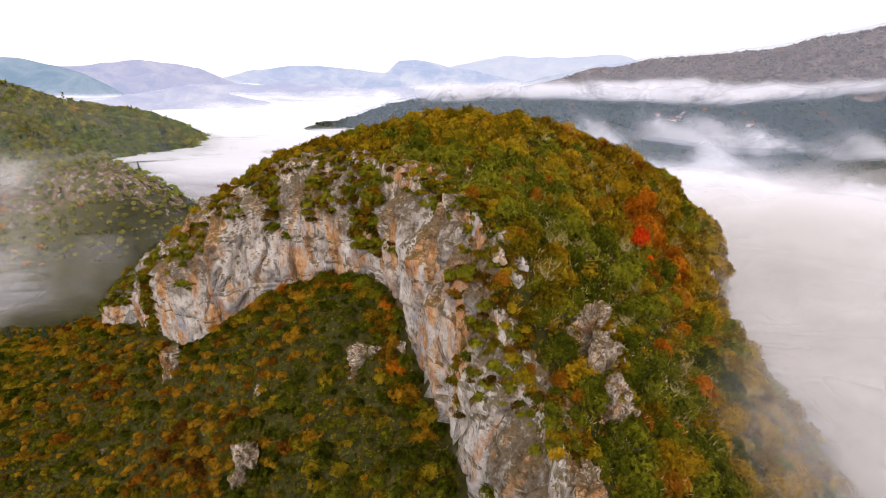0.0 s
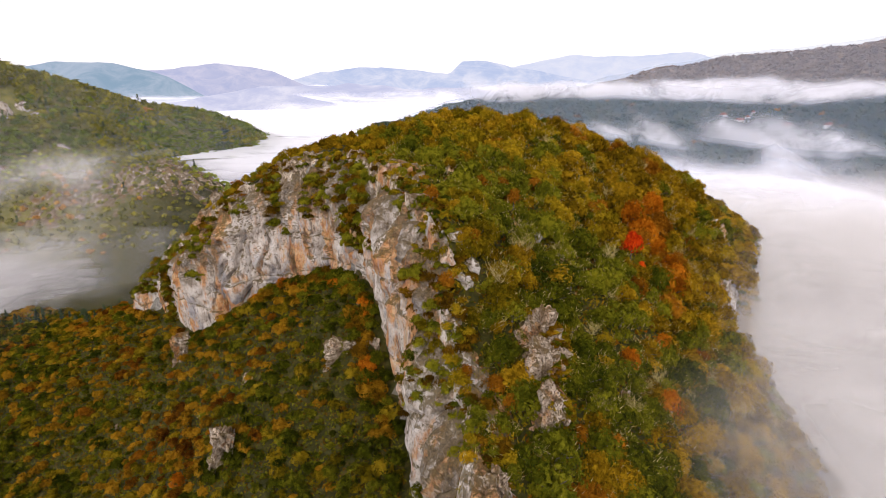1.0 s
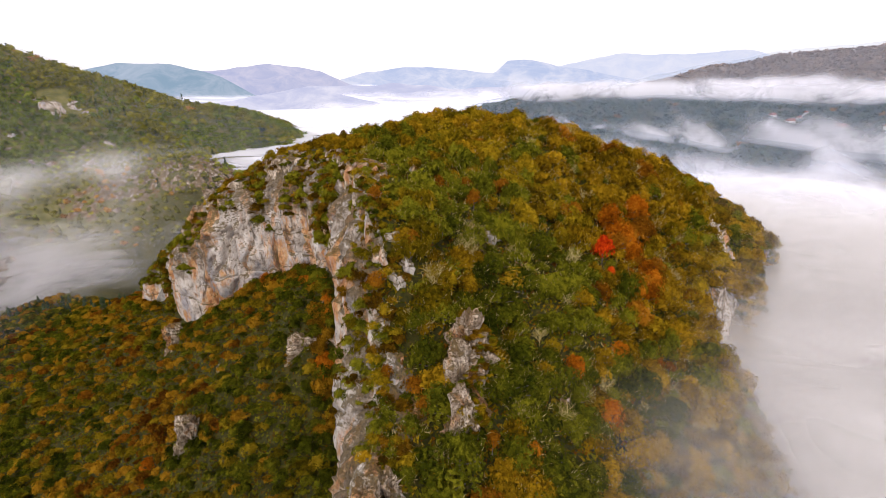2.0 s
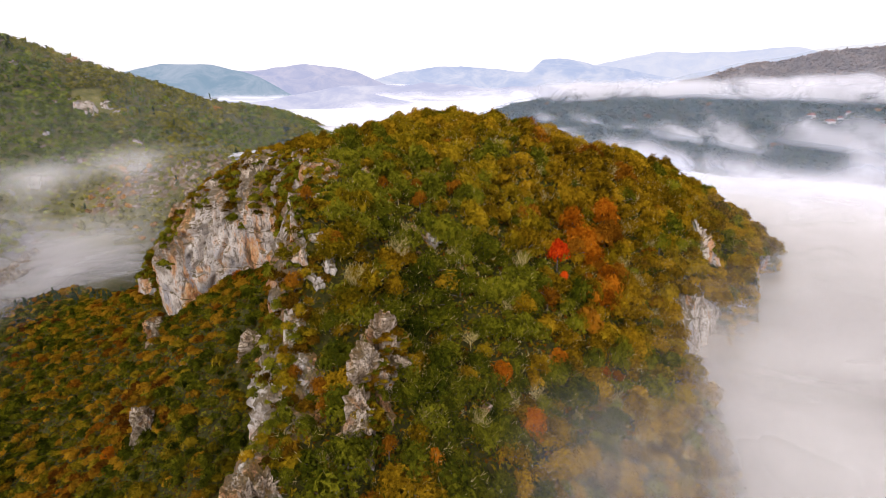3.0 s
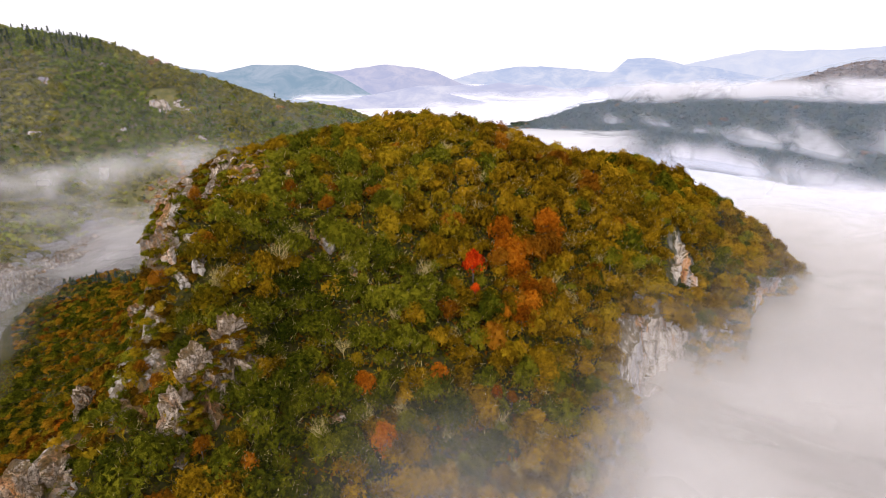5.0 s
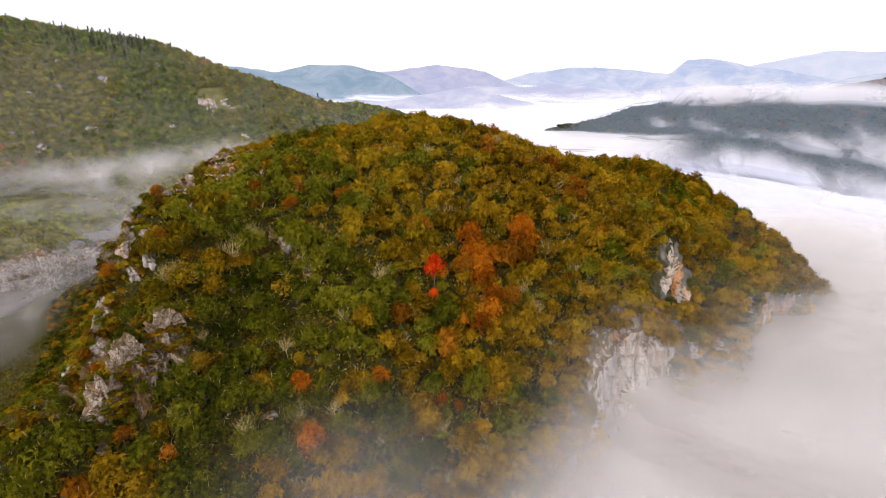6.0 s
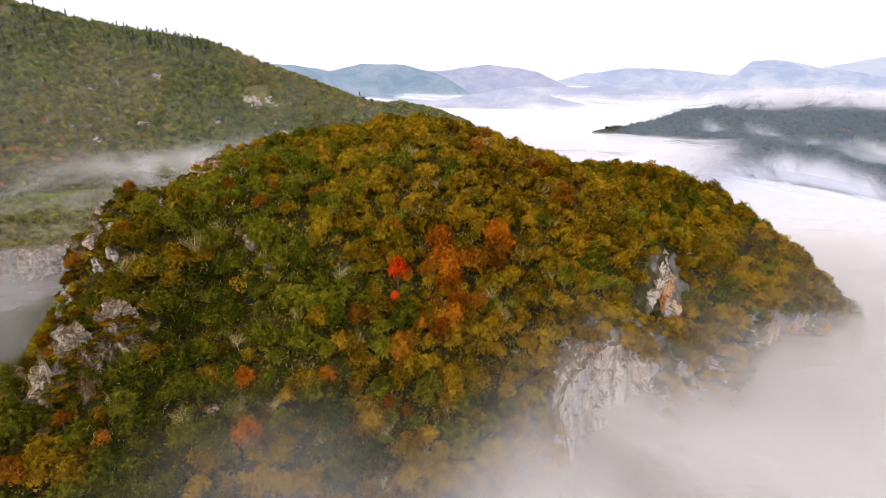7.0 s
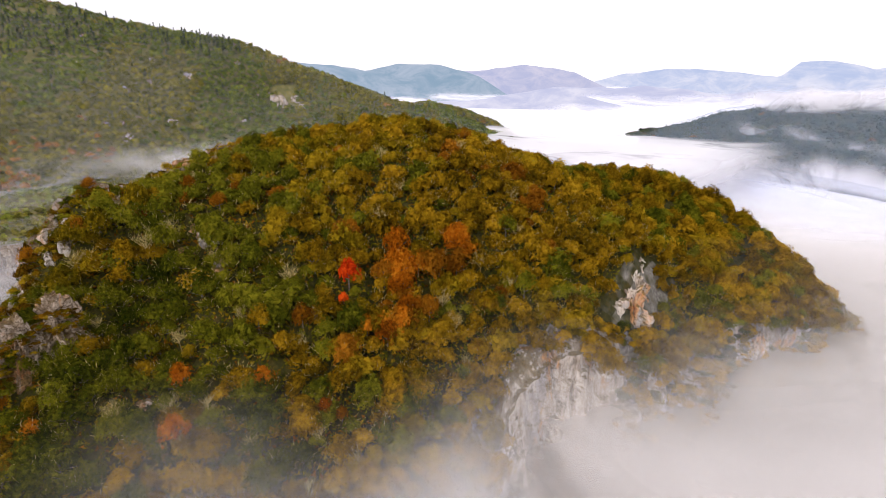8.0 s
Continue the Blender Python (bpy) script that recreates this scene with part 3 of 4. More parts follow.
def limbs(r, height, boughs, twigs=0, thick=0.13):
    """Trunk and limbs of a tree of radius 1."""
    bm = bmesh.new()
    top = Vector((r.uniform(-0.1, 0.1), r.uniform(-0.1, 0.1), height * 0.62))
    stick(bm, (0, 0, -1.2), top, thick, thick * 0.5, 6)
    for i in range(boughs):
        f = r.uniform(0.35, 1.0)
        a = top * f
        t = 2 * math.pi * (i + r.random()) / boughs
        b = a + Vector((math.cos(t) * r.uniform(0.3, 0.7), math.sin(t) * r.uniform(0.3, 0.7), r.uniform(0.25, 0.6) * height * 0.6))
        stick(bm, a, b, thick * 0.4, thick * 0.16, 4)
        for j in range(twigs):
            c = a.lerp(b, r.uniform(0.4, 1))
            stick(bm, c, c + Vector((r.uniform(-0.35, 0.35), r.uniform(-0.35, 0.35), r.uniform(0.1, 0.5))), thick * 0.14, thick * 0.05, 3)
    return bm


def forest(name, label, templates, spots, material, spin=True):
    """One joined wood: spots are rows of x, y, z, radius, height scale."""
    spots = np.asarray(spots, float)
    if not len(spots):
        return
    chunks, tones = [], []
    pick = npr.randint(0, len(templates), len(spots))
    for i, tpl in enumerate(templates):
        s = spots[pick == i]
        a = npr.uniform(0, 2 * np.pi, len(s))
        c, n = np.cos(a)[:, None], np.sin(a)[:, None]
        x = (tpl[:, 0] * c - tpl[:, 1] * n) * s[:, 3:4] + s[:, 0:1]
        y = (tpl[:, 0] * n + tpl[:, 1] * c) * s[:, 3:4] + s[:, 1:2]
        z = tpl[None, :, 2] * (s[:, 3] * s[:, 4])[:, None] + s[:, 2:3]
        chunks.append(np.stack([x, y, z], -1).reshape(-1, 3))
        tones.append(np.repeat(npr.uniform(-0.14, 0.14, len(s)), len(tpl)))
    me = card_mesh(name, np.concatenate(chunks))
    me.attributes.new("tone", "FLOAT", "POINT").data.foreach_set("value", np.concatenate(tones).astype(np.float32))
    return tagged(part(name, me, material), label, "trees", kind="stuff")


def jitter_grid(x0, x1, y0, y1, step):
    X, Y = np.meshgrid(np.arange(x0, x1, step), np.arange(y0, y1, step))
    X = X + npr.uniform(-0.48, 0.48, X.shape) * step
    Y = Y + npr.uniform(-0.48, 0.48, Y.shape) * step
    return X.ravel(), Y.ravel()


def steepness(x, y, e=1.5):
    return np.hypot(land_z(x + e, y) - land_z(x - e, y), land_z(x, y + e) - land_z(x, y - e)) / (2 * e)


def species(x, y, u, low=False):
    """Which kind of tree grows at a place: mostly olive, green on the low and shady ground, turning in patches."""
    w = npr.uniform(-0.5, 0.5, len(x))
    warm = rough(x, y, 38, 3, 31) + 0.35 * rough(x, y, 9, 2, 37)
    cool = rough(x, y, 30, 3, 41) + 0.35 * rough(x, y, 8, 2, 43) + 0.75 * w
    cool = cool + 0.8 * np.exp(-((x - 34) ** 2 + (y - 88) ** 2) / 800) + 0.3 * np.exp(-((x + 38) ** 2 + (y - 122) ** 2) / 500)
    warm = warm + 0.8 * (np.exp(-((x - 57) ** 2 + (y - 149) ** 2) / 30) + np.exp(-((x - 64) ** 2 + (y - 164) ** 2) / 20) + np.exp(-((x - 65) ** 2 + (y - 141) ** 2) / 25)) - 0.4 * smooth(x, 82, 95) - 0.25 * smooth(x, 20, 30) * smooth(y, 135, 120) + 0.5 * np.exp(-((x - 55) ** 2 + (y - 94) ** 2) / 30) + 0.06 * (x < -60)
    if not low:
        warm = warm - 0.3 * smooth(x, -20, -45)
        cool = cool + 0.25 * smooth(x, -20, -45)
    k = np.full(len(x), "olive", dtype=object)
    k[u < 0.24 + 0.26 * smooth(x, 50, 68) - 0.22 * smooth(x, 86, 96)] = "yellow"
    k[(x > 38) & (y > 150) & (u < 0.6)] = "yellow"
    k[cool + 0.3 * (u - 0.5) - 0.3 * smooth(y, 120, 170) > 0.2] = "green"
    k[(u > 0.8) & (u < 0.94)] = "green"
    k[(x > 50) & (y < 132) & (u < 0.62)] = "yellow"
    hot = warm + 0.5 * (u - 0.5)
    k[hot > 0.3] = "yellow"
    k[hot > 0.62] = "orange"
    k[(hot > 0.56) & (u > 0.62)] = "russet"
    k[u > 0.985] = "russet"
    k[(x > 90) & ((k == "orange") | (k == "russet"))] = "olive"
    if low:
        k[(k == "olive") & (u > 0.62)] = "brown_scrub"
        k[(k == "olive")] = "scrub"
        k[(k == "green")] = "scrub"
        k[(k == "yellow") & (u < 0.31)] = "olive_scrub"
        k[(k == "yellow")] = "brown_scrub"
        k[(k == "orange") & (u < 0.6)] = "brown_scrub"
    return k


BROAD = [broad_crown(430, 0.125, 9 + i, 0.85 + 0.06 * i) for i in range(6)]
FINE = [broad_crown(860, 0.085, 10 + i, 0.85 + 0.07 * i) for i in range(5)]
LOW = [broad_crown(112, 0.23, 6 + i, 0.75) for i in range(4)]
TINY = [broad_crown(26, 0.46, 4 + i, 0.95) for i in range(5)]
FAR = [broad_crown(13, 0.62, 4 + i, 0.9) for i in range(4)]
SPIRE = [spire_crown(60, 0.24) for i in range(3)]

# the crown of the hill
X, Y = jitter_grid(-150, 165, 22, 345, 3.1)
E = inside(X, Y, CROWN)
Z = np.where((E < 5) & (X > 80), crown_z(X, Y) - 0.6, land_z(X, Y))
S = np.where((E < 6) & (X > 80), 1.4, steepness(X, Y))
west_gap, _ = line_distance(X, Y, WEST_RIM)
U = npr.uniform(0, 1, len(X))
keep = (E > np.where(X > 80, -1.5, 1.0)) & (S < 3.4) & (U < np.sqrt(1 + S * S) / 1.6) & (Y > 44) & ((Y < 232) | (X > 30)) & ((X > -70) | (Y < 190)) & (Y < 312)
U = npr.uniform(0, 1, len(X))
rim_zone = (west_gap < 8) & (U < 0.4)
butt = (X < 34) & (Y < 90) & (X > 0) & (U < 0.2)
glade = ((X + 3) ** 2 / 60 + (Y - 137) ** 2 / 25 < 1)
slab = (X > 95.5) & (X < 104) & (Y > 183) & (Y < 213) | (E < 4) & (X > 86) & (Y > 147) & (Y < 175)
keep &= ~rim_zone & ~butt & ~glade & ~slab
X, Y, Z, U, W = X[keep], Y[keep], Z[keep], U[keep], west_gap[keep]
R = (2.0 + 2.8 * npr.uniform(0, 1, len(X)) ** 1.5) * np.where(W < 12, 0.5, 1.0) * (1 - 0.3 * smooth(X, -5, -30))
Z = Z - 0.35 * R
K = species(X, Y, npr.uniform(0, 1, len(X)))
near = (X > 14) & (X < 76) & (Y > 56) & (Y < 122) & (W > 6)
near &= np.cumsum(near) <= 290
for kind, words in (("green", "dark green"), ("olive", "olive-green"), ("yellow", "yellowing"), ("orange", "orange autumn"), ("russet", "russet autumn")):
    q = (K == kind) & ~near
    forest(kind + "_wood", "dense " + words + " broadleaf wood on the rocky hill", BROAD, np.stack([X[q], Y[q], Z[q] + 0.4, R[q], npr.uniform(0.85, 1.35, q.sum())], 1), LEAVES[kind])

trees = {}
tree_words = {"green": "dark green broadleaf tree with a dense crown", "olive": "olive-green broadleaf tree turning in autumn", "yellow": "yellowing broadleaf tree in autumn leaf",
              "orange": "orange-leaved broadleaf tree in autumn", "russet": "russet-brown broadleaf tree in autumn leaf", "scarlet": "small tree in bright scarlet autumn leaf"}
lr = random.Random(3)


def plant(kind, x, y, z, r, tall):
    """Plants one tree of that leaf colour; the first of each form is built, the others copy it."""
    form = lr.randrange(3)
    m = pose(x, y, z, 0, 0, lr.uniform(0, 360))
    if (kind, form) not in trees:
        t = new("tree")
        tagged(t, tree_words[kind], "tree", "trees of the slope")
        part("trunk", limbs(lr, 1.05, 6, 0, 0.08), BARK, t)
        part("crown", card_mesh("crown", FINE[(form * 2) % 5]), LEAVES[kind], t)
        trees[kind, form] = t
        t.scale = (r, r, r * tall)
        t.matrix_basis = m @ Matrix.Diagonal((r, r, r * tall, 1))
        return t
    c = copy_thing(trees[kind, form], m)
    c.scale = (r, r, r * tall)
    return c


for x, y, z, r, k in zip(X[near], Y[near], Z[near], R[near], K[near]):
    plant(k, x, y, z + 0.3, r, lr.uniform(0.9, 1.3))
for x, y, r in ((53.5, 136, 3.0), (55.5, 132.5, 1.4)):
    plant("scarlet", x, y, float(land_z(x, y)) + 1.6, r, 1.55)

# trees that stand out by their colour
for kind, spots in (("orange", ((59, 148.5, 3.4), (62.5, 145, 3.0), (67, 140.5, 2.8), (66, 136, 2.6), (62, 133.5, 2.2), (64, 163, 3.0), (61.5, 152, 2.8), (56, 150, 3.4), (60, 146.5, 3.2), (64.5, 164, 3.2), (64.4, 137, 2.6), (65.7, 143.5, 2.8), (46, 98, 2.2), (53, 93, 2.6), (39.4, 75, 1.5), (66, 117.5, 1.4), (56, 110, 2.0))),
                    ("russet", ((5.8, 101, 1.5), (14.4, 119.6, 1.9), (22.2, 123, 2.0), (19.5, 129, 1.7), (46, 144, 2.2), (33, 165, 1.6), (10.3, 86, 1.6), (65, 155.5, 3.0), (58, 143.5, 2.8), (69, 147, 2.6), (68, 159, 2.6), (52.7, 123, 2.6), (14.6, 95, 1.5), (69, 119.5, 1.4), (44, 142, 2.2), (77, 160, 2.0), (19.6, 76, 1.6), (33, 72, 1.5), (14.5, 77, 1.3), (22, 73, 1.3), (80, 152, 1.7))),
                    ("yellow", ((22.8, 100, 2.7), (24.8, 98, 2.5), (46, 132, 3.0), (72.5, 131, 2.8), (70, 205, 3.2), (40, 69.6, 2.6), (69, 143, 2.6), (47.7, 115.5, 2.6))),
                    ("green", ((24.2, 107.7, 2.9), (38, 121, 3.2), (29.7, 135, 2.4), (71, 177, 2.8), (81.6, 170, 2.8)))):
    for x, y, r in spots:
        plant(kind, x, y, float(land_z(x, y)) + 0.9, r * 1.25, 1.35)

# undergrowth between the trees
for kind, words, n in (("green", "dark green", 52000), ("olive", "olive", 26000), ("russet", "rust-brown", 9000)):
    gx2, gy2 = npr.uniform(-20, 80 if kind == "russet" else 125, n), npr.uniform(46, 250, n)
    ok = (inside(gx2, gy2, CROWN) > 2) & ~((gx2 > 95) & (gx2 < 104) & (gy2 > 182) & (gy2 < 226))
    gx2, gy2 = gx2[ok], gy2[ok]
    p = np.stack([gx2, gy2, land_z(gx2, gy2) + npr.uniform(0.1, 0.9, len(gx2))], 1)
    nn = unit(len(p)) + (0.3, -0.5, 0.9)
    nn /= np.linalg.norm(nn, axis=1)[:, None]
    ob = part("undergrowth", card_mesh("undergrowth", cards(p, nn, npr.uniform(0.25, 0.62, len(p)))), LEAVES[kind])
    tagged(ob, "low " + words + " undergrowth between the trees", "undergrowth", kind="stuff")

# pale twigs showing through the crowns
q = np.flatnonzero((X > -15) & (X < 120) & (Y < 235))
q = np.repeat(q, 32)
n = len(q)
d = unit(n) * (1, 1, 0.6) + (0, 0, 0.25)
c = np.stack([X[q], Y[q], Z[q] + 0.4], 1) + d * R[q][:, None] * npr.uniform(0.75, 1.02, (n, 1)) + (0, 0, 0.55) * R[q][:, None]
a = d * 0.7 + unit(n) * 0.5 + (0, 0, 0.4)
a *= npr.uniform(0.2, 0.6, (n, 1))
b = np.cross(a, unit(n))
b *= 0.07 / (np.linalg.norm(b, axis=1)[:, None] + 1e-9)
tw = np.stack([c + a, c - a + b, c - a - b], 1).reshape(-1, 3)
tagged(part("twigs", card_mesh("twigs", tw), TWIG), "fine pale twigs in the crowns of the wood", "twigs", kind="stuff")

# leafless trees with pale dry branches
bare_forms = []
for i in range(4):
    t = tagged(new("bare_tree"), "leafless tree with pale dry branches among the wood", "tree", "bare trees of the slope")
    part("trunk", limbs(lr, 1.9, 15, 12, 0.03), TWIG, t)
    bare_forms.append(t)
q = np.flatnonzero((X > 5) & (X < 95) & (Y < 215) & (Y > 60) & (W > 8))
bare = [(X[i], Y[i], Z[i] + 0.8, lr.uniform(2.0, 3.3)) for i in npr.choice(q, 50, False)]
bare += [(x, y, float(land_z(x, y)), s) for x, y, s in ((23, 104, 4.2), (20, 92, 3.6), (48.5, 151.5, 3.4), (70, 151.5, 3.6), (48.7, 94, 3.0), (53, 99.5, 3.0), (74, 151, 3.4), (71, 165.5, 3.4), (32.6, 168, 3.0), (73.8, 107, 3.0), (76.4, 110, 3.0), (45.4, 125, 3.8), (39, 102, 2.8), (24, 110, 3.6))]
for n, (x, y, z, s) in enumerate(bare):
    m = pose(x, y, z, lr.uniform(-8, 8), lr.uniform(-8, 8), lr.uniform(0, 360))
    t = bare_forms[n] if n < 4 else copy_thing(bare_forms[n % 4], m)
    t.matrix_basis = m @ Matrix.Diagonal((s, s, s, 1))

# low scrub on the rock ribs
for kind, words, n, r0 in (("brown_scrub", "brown", 170, 0.7), ("olive", "olive", 85, 0.75), ("scrub", "dark green", 50, 0.85)):
    k = npr.uniform(0, 1, n)
    bx, by = 28 + 1.0 * k + npr.uniform(-1.2, 3.6, n), 88 - 18 * k + npr.uniform(-1, 1, n)
    bz = land_z(bx, by)
    for ox, oy, oz, osx in ((27, 85, 110.5, 4.8), (27.5, 79, 108, 4.0), (28.5, 73, 103.5, 3.3)):
        r = np.hypot(bx - ox, by - oy) / osx
        bz = np.maximum(bz, np.where(r < 1.05, oz - 1.0 - 4.5 * np.maximum(r - 0.45, 0) ** 2 * 2, -99))
    forest(kind.replace("_scrub", "") + "_rib_scrub", "low " + words + " scrub growing over the rock rib", LOW, np.c_[bx, by, bz - 0.6, r0 * npr.uniform(0.5, 1.2, n), npr.uniform(0.5, 0.9, n)], LEAVES[kind])

# bushes along the rim behind the cliff's edge
rim, _ = resample(WEST_RIM[3:14], 1.0)
for kind, words, n in (("brown_scrub", "brown", 130), ("olive", "olive", 130), ("green", "dark green", 130)):
    k = npr.randint(1, len(rim) - 1, n)
    d = rim[k + 1] - rim[k - 1]
    d /= np.linalg.norm(d, axis=1)[:, None]
    q = rim[k] + np.c_[-d[:, 1], d[:, 0]] * npr.uniform(2, 11, (n, 1))
    forest(kind.replace("_scrub", "") + "_rim_bushes", "small " + words + " bushes along the cliff's rim", LOW, np.c_[q, land_z(q[:, 0], q[:, 1]) + 0.2, npr.uniform(0.7, 1.9, n), npr.uniform(0.7, 1.1, n)], LEAVES[kind])

# bushes banked against the foot of the cliff
foot, _ = resample(WEST_RIM[3:11], 1.0)
for kind, words, n in (("brown_scrub", "rust-brown", 90), ("orange", "orange", 22), ("scrub", "dark green", 110)):
    k = npr.randint(1, len(foot) - 1, n)
    d = foot[k + 1] - foot[k - 1]
    d /= np.linalg.norm(d, axis=1)[:, None]
    q = foot[k] - np.c_[-d[:, 1], d[:, 0]] * npr.uniform(4.5, 9, (n, 1))
    forest(kind.replace("_scrub", "") + "_foot_bushes", words + " bushes banked against the foot of the cliff", BROAD[:3], np.c_[q, land_z(q[:, 0], q[:, 1]) - 0.3, npr.uniform(1.0, 2.6, n), npr.uniform(0.8, 1.3, n)], LEAVES[kind])

# the slope under the cliff
X, Y = jitter_grid(-255, 14, 45, 230, 2.6)
E = inside(X, Y, CROWN)
Z = land_z(X, Y)
U = npr.uniform(0, 1, len(X))
keep = (E < -3.5) & (Z > 26) & (U > 0.12)
X, Y, Z = X[keep], Y[keep], Z[keep]
K = species(X, Y, npr.uniform(0, 1, len(X)), True)
R = 1.0 + 1.9 * npr.uniform(0, 1, len(X)) ** 1.6
for kind, words in (("scrub", "dark green"), ("olive_scrub", "olive-green"), ("brown_scrub", "brown"), ("orange", "orange autumn"), ("russet", "russet autumn")):
    q = K == kind
    forest(kind.replace("_scrub", "") + "_thicket", "dense " + words + " scrub on the slope under the cliff", LOW, np.stack([X[q], Y[q], Z[q] + 0.2, R[q], npr.uniform(0.75, 1.2, q.sum())], 1), LEAVES[kind])

for kind, words, n in (("scrub", "dark green", 52000), ("brown_scrub", "brown", 30000)):
    gx2, gy2 = npr.uniform(-190, 12, n), npr.uniform(50, 215, n)
    ok = inside(gx2, gy2, CROWN) < -3
    gx2, gy2 = gx2[ok], gy2[ok]
    p = np.stack([gx2, gy2, land_z(gx2, gy2) + npr.uniform(0.1, 0.8, len(gx2))], 1)
    nn = unit(len(p)) + (0.1, -0.6, 0.9)
    nn /= np.linalg.norm(nn, axis=1)[:, None]
    tagged(part("undergrowth", card_mesh("undergrowth", cards(p, nn, npr.uniform(0.2, 0.5, len(p)))), LEAVES[kind]), "low " + words + " undergrowth on the slope under the cliff", "undergrowth", kind="stuff")

# dark conifers along the low ridge and on the bluff
pine = tagged(new("conifer"), "dark green conifer on the low ridge", "tree", "conifers of the ridge")
part("trunk", limbs(lr, 2.6, 5, 0, 0.06), BARK, pine)
part("crown", card_mesh("crown", spire_crown(260, 0.14)), FAR_LEAVES["conifer"], pine)
for i in range(34):
    f = i / 33
    x, y = -245 + 118 * f + lr.uniform(-5, 5), 214 - 24 * f + lr.uniform(-9, 9)
    if i > 28:
        x, y = -122 + 4 * (i - 28) + lr.uniform(-1, 1), 190 - 1.5 * (i - 28)
    s = lr.uniform(1.6, 2.9)
    m = pose(x, y, float(land_z(x, y)) - 0.2, 0, 0, lr.uniform(0, 360))
    t = pine if i == 0 else copy_thing(pine, m)
    t.matrix_basis = m @ Matrix.Diagonal((s, s, s, 1))

# bushes holding on the ledges of the cliffs
for (xyz, V, Uu, N), low, words in ((FACES[0], 0.5, "west"), (FACES[1], 0.0, "east")):
    rows, cols = V.shape
    i, j = npr.randint(1, rows - 1, 4000), npr.randint(1, cols - 1, 4000)
    p = xyz[i, j]
    ledge = rough(Uu[i, j], p[:, 2], 15, 3, 71) + 0.2 * rough(Uu[i, j], p[:, 2], 4, 2, 73)
    if words == "west":
        gully = (np.abs(p[:, 0] + 20) < 4) & (p[:, 2] > 106)
        gully |= (np.abs(p[:, 0] + 98.5) < 1.8) | (V[i, j] > 0.6) & ((np.abs(p[:, 0] + 51) < 2.2) | (np.abs(p[:, 0] + 78) < 1.6) | (np.abs(p[:, 0] + 38) < 1.2))
        want = (ledge > 0.15 - 0.1 * (V[i, j] > 0.75)) & (V[i, j] > low) | (V[i, j] > 0.93) & (npr.uniform(0, 1, 4000) < 0.5) | gully
    else:
        bare = np.exp(-((p[:, 1] - 160) ** 2 / 500 + (p[:, 2] - 74) ** 2 / 200)) + 0.7 * np.exp(-((p[:, 1] - 243) ** 2 / 120 + (p[:, 2] - 76) ** 2 / 60))
        want = ((ledge > 1.3 * bare - 0.45) | (V[i, j] > 0.84) & (bare < 0.3)) & (p[:, 2] > 45)
        p = p + np.c_[N[j], 0 * j] * 1.2
    p = p[want][:1100]
    K = species(p[:, 0], p[:, 1], npr.uniform(0, 1, len(p)))
    if words == "east":
        K[(K == "russet") | (K == "orange")] = "olive"
        K[(K == "russet") & (npr.uniform(0, 1, len(p)) < 0.8)] = "olive"
    if words == "west":
        K[npr.uniform(0, 1, len(p)) < 0.4] = "green"
        K[K == "yellow"] = "olive_scrub"
        K[(K == "olive") | (K == "orange")] = "brown_scrub"
    big = np.where(gully[want][:1100], 1.9, 1.35) if words == "west" else np.full(len(p), 1.9)
    for kind in ("green", "olive", "yellow", "russet", "scrub", "olive_scrub", "brown_scrub"):
        q = K == kind
        forest(kind.replace("_scrub", "") + "_ledge_bushes", "small bushes clinging to the ledges of the " + words + " cliff", LOW, np.c_[p[q] - (0, 0, 0.8), big[q] * npr.uniform(0.6, 1.6, q.sum()), npr.uniform(0.8, 1.1, q.sum())], LEAVES[kind])

# the wooded hill across the gorge
X, Y = jitter_grid(-880, -170, 60, 1080, 5.9)
Z = land_z(X, Y)
front = (Z > 30) & (inside(X, Y, CROWN) < -60) & ((X < -262) | (Y > 300))
g = land_z(X + 6, Y - 3)
seen = (g < Z + 2.5)
bare = rough(X, Y, 45, 4, 61) > 0.45
keep = front & seen & ~bare & (X < -170 - 0 * Y)
X, Y, Z = X[keep], Y[keep], Z[keep]
U = npr.uniform(0, 1, len(X))
v = rough(X, Y, 90, 4, 51) + 0.3 * (U - 0.5)
high = smooth(Z, 120, 230)
K = np.full(len(X), "olive", dtype=object)
K[v < 0.0] = "green"
K[v + 0.22 * high > 0.5] = "orange"
K[(v < -0.2) & (high > 0.5) & (U < 0.28)] = "conifer"
K[(U > 0.985)] = "conifer"
K[(X > -340) & (K == "orange") & (U < 0.8)] = "olive"
MID = [broad_crown(64, 0.27, 5 + i, 0.9) for i in range(4)]
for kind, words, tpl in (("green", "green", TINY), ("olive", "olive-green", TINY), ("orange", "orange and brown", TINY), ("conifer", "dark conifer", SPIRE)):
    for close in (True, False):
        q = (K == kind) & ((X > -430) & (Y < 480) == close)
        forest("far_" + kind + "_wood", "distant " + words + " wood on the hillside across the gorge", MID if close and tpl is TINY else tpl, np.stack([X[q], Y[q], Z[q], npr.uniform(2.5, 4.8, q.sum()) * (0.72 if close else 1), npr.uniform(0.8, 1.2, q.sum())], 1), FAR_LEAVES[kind])

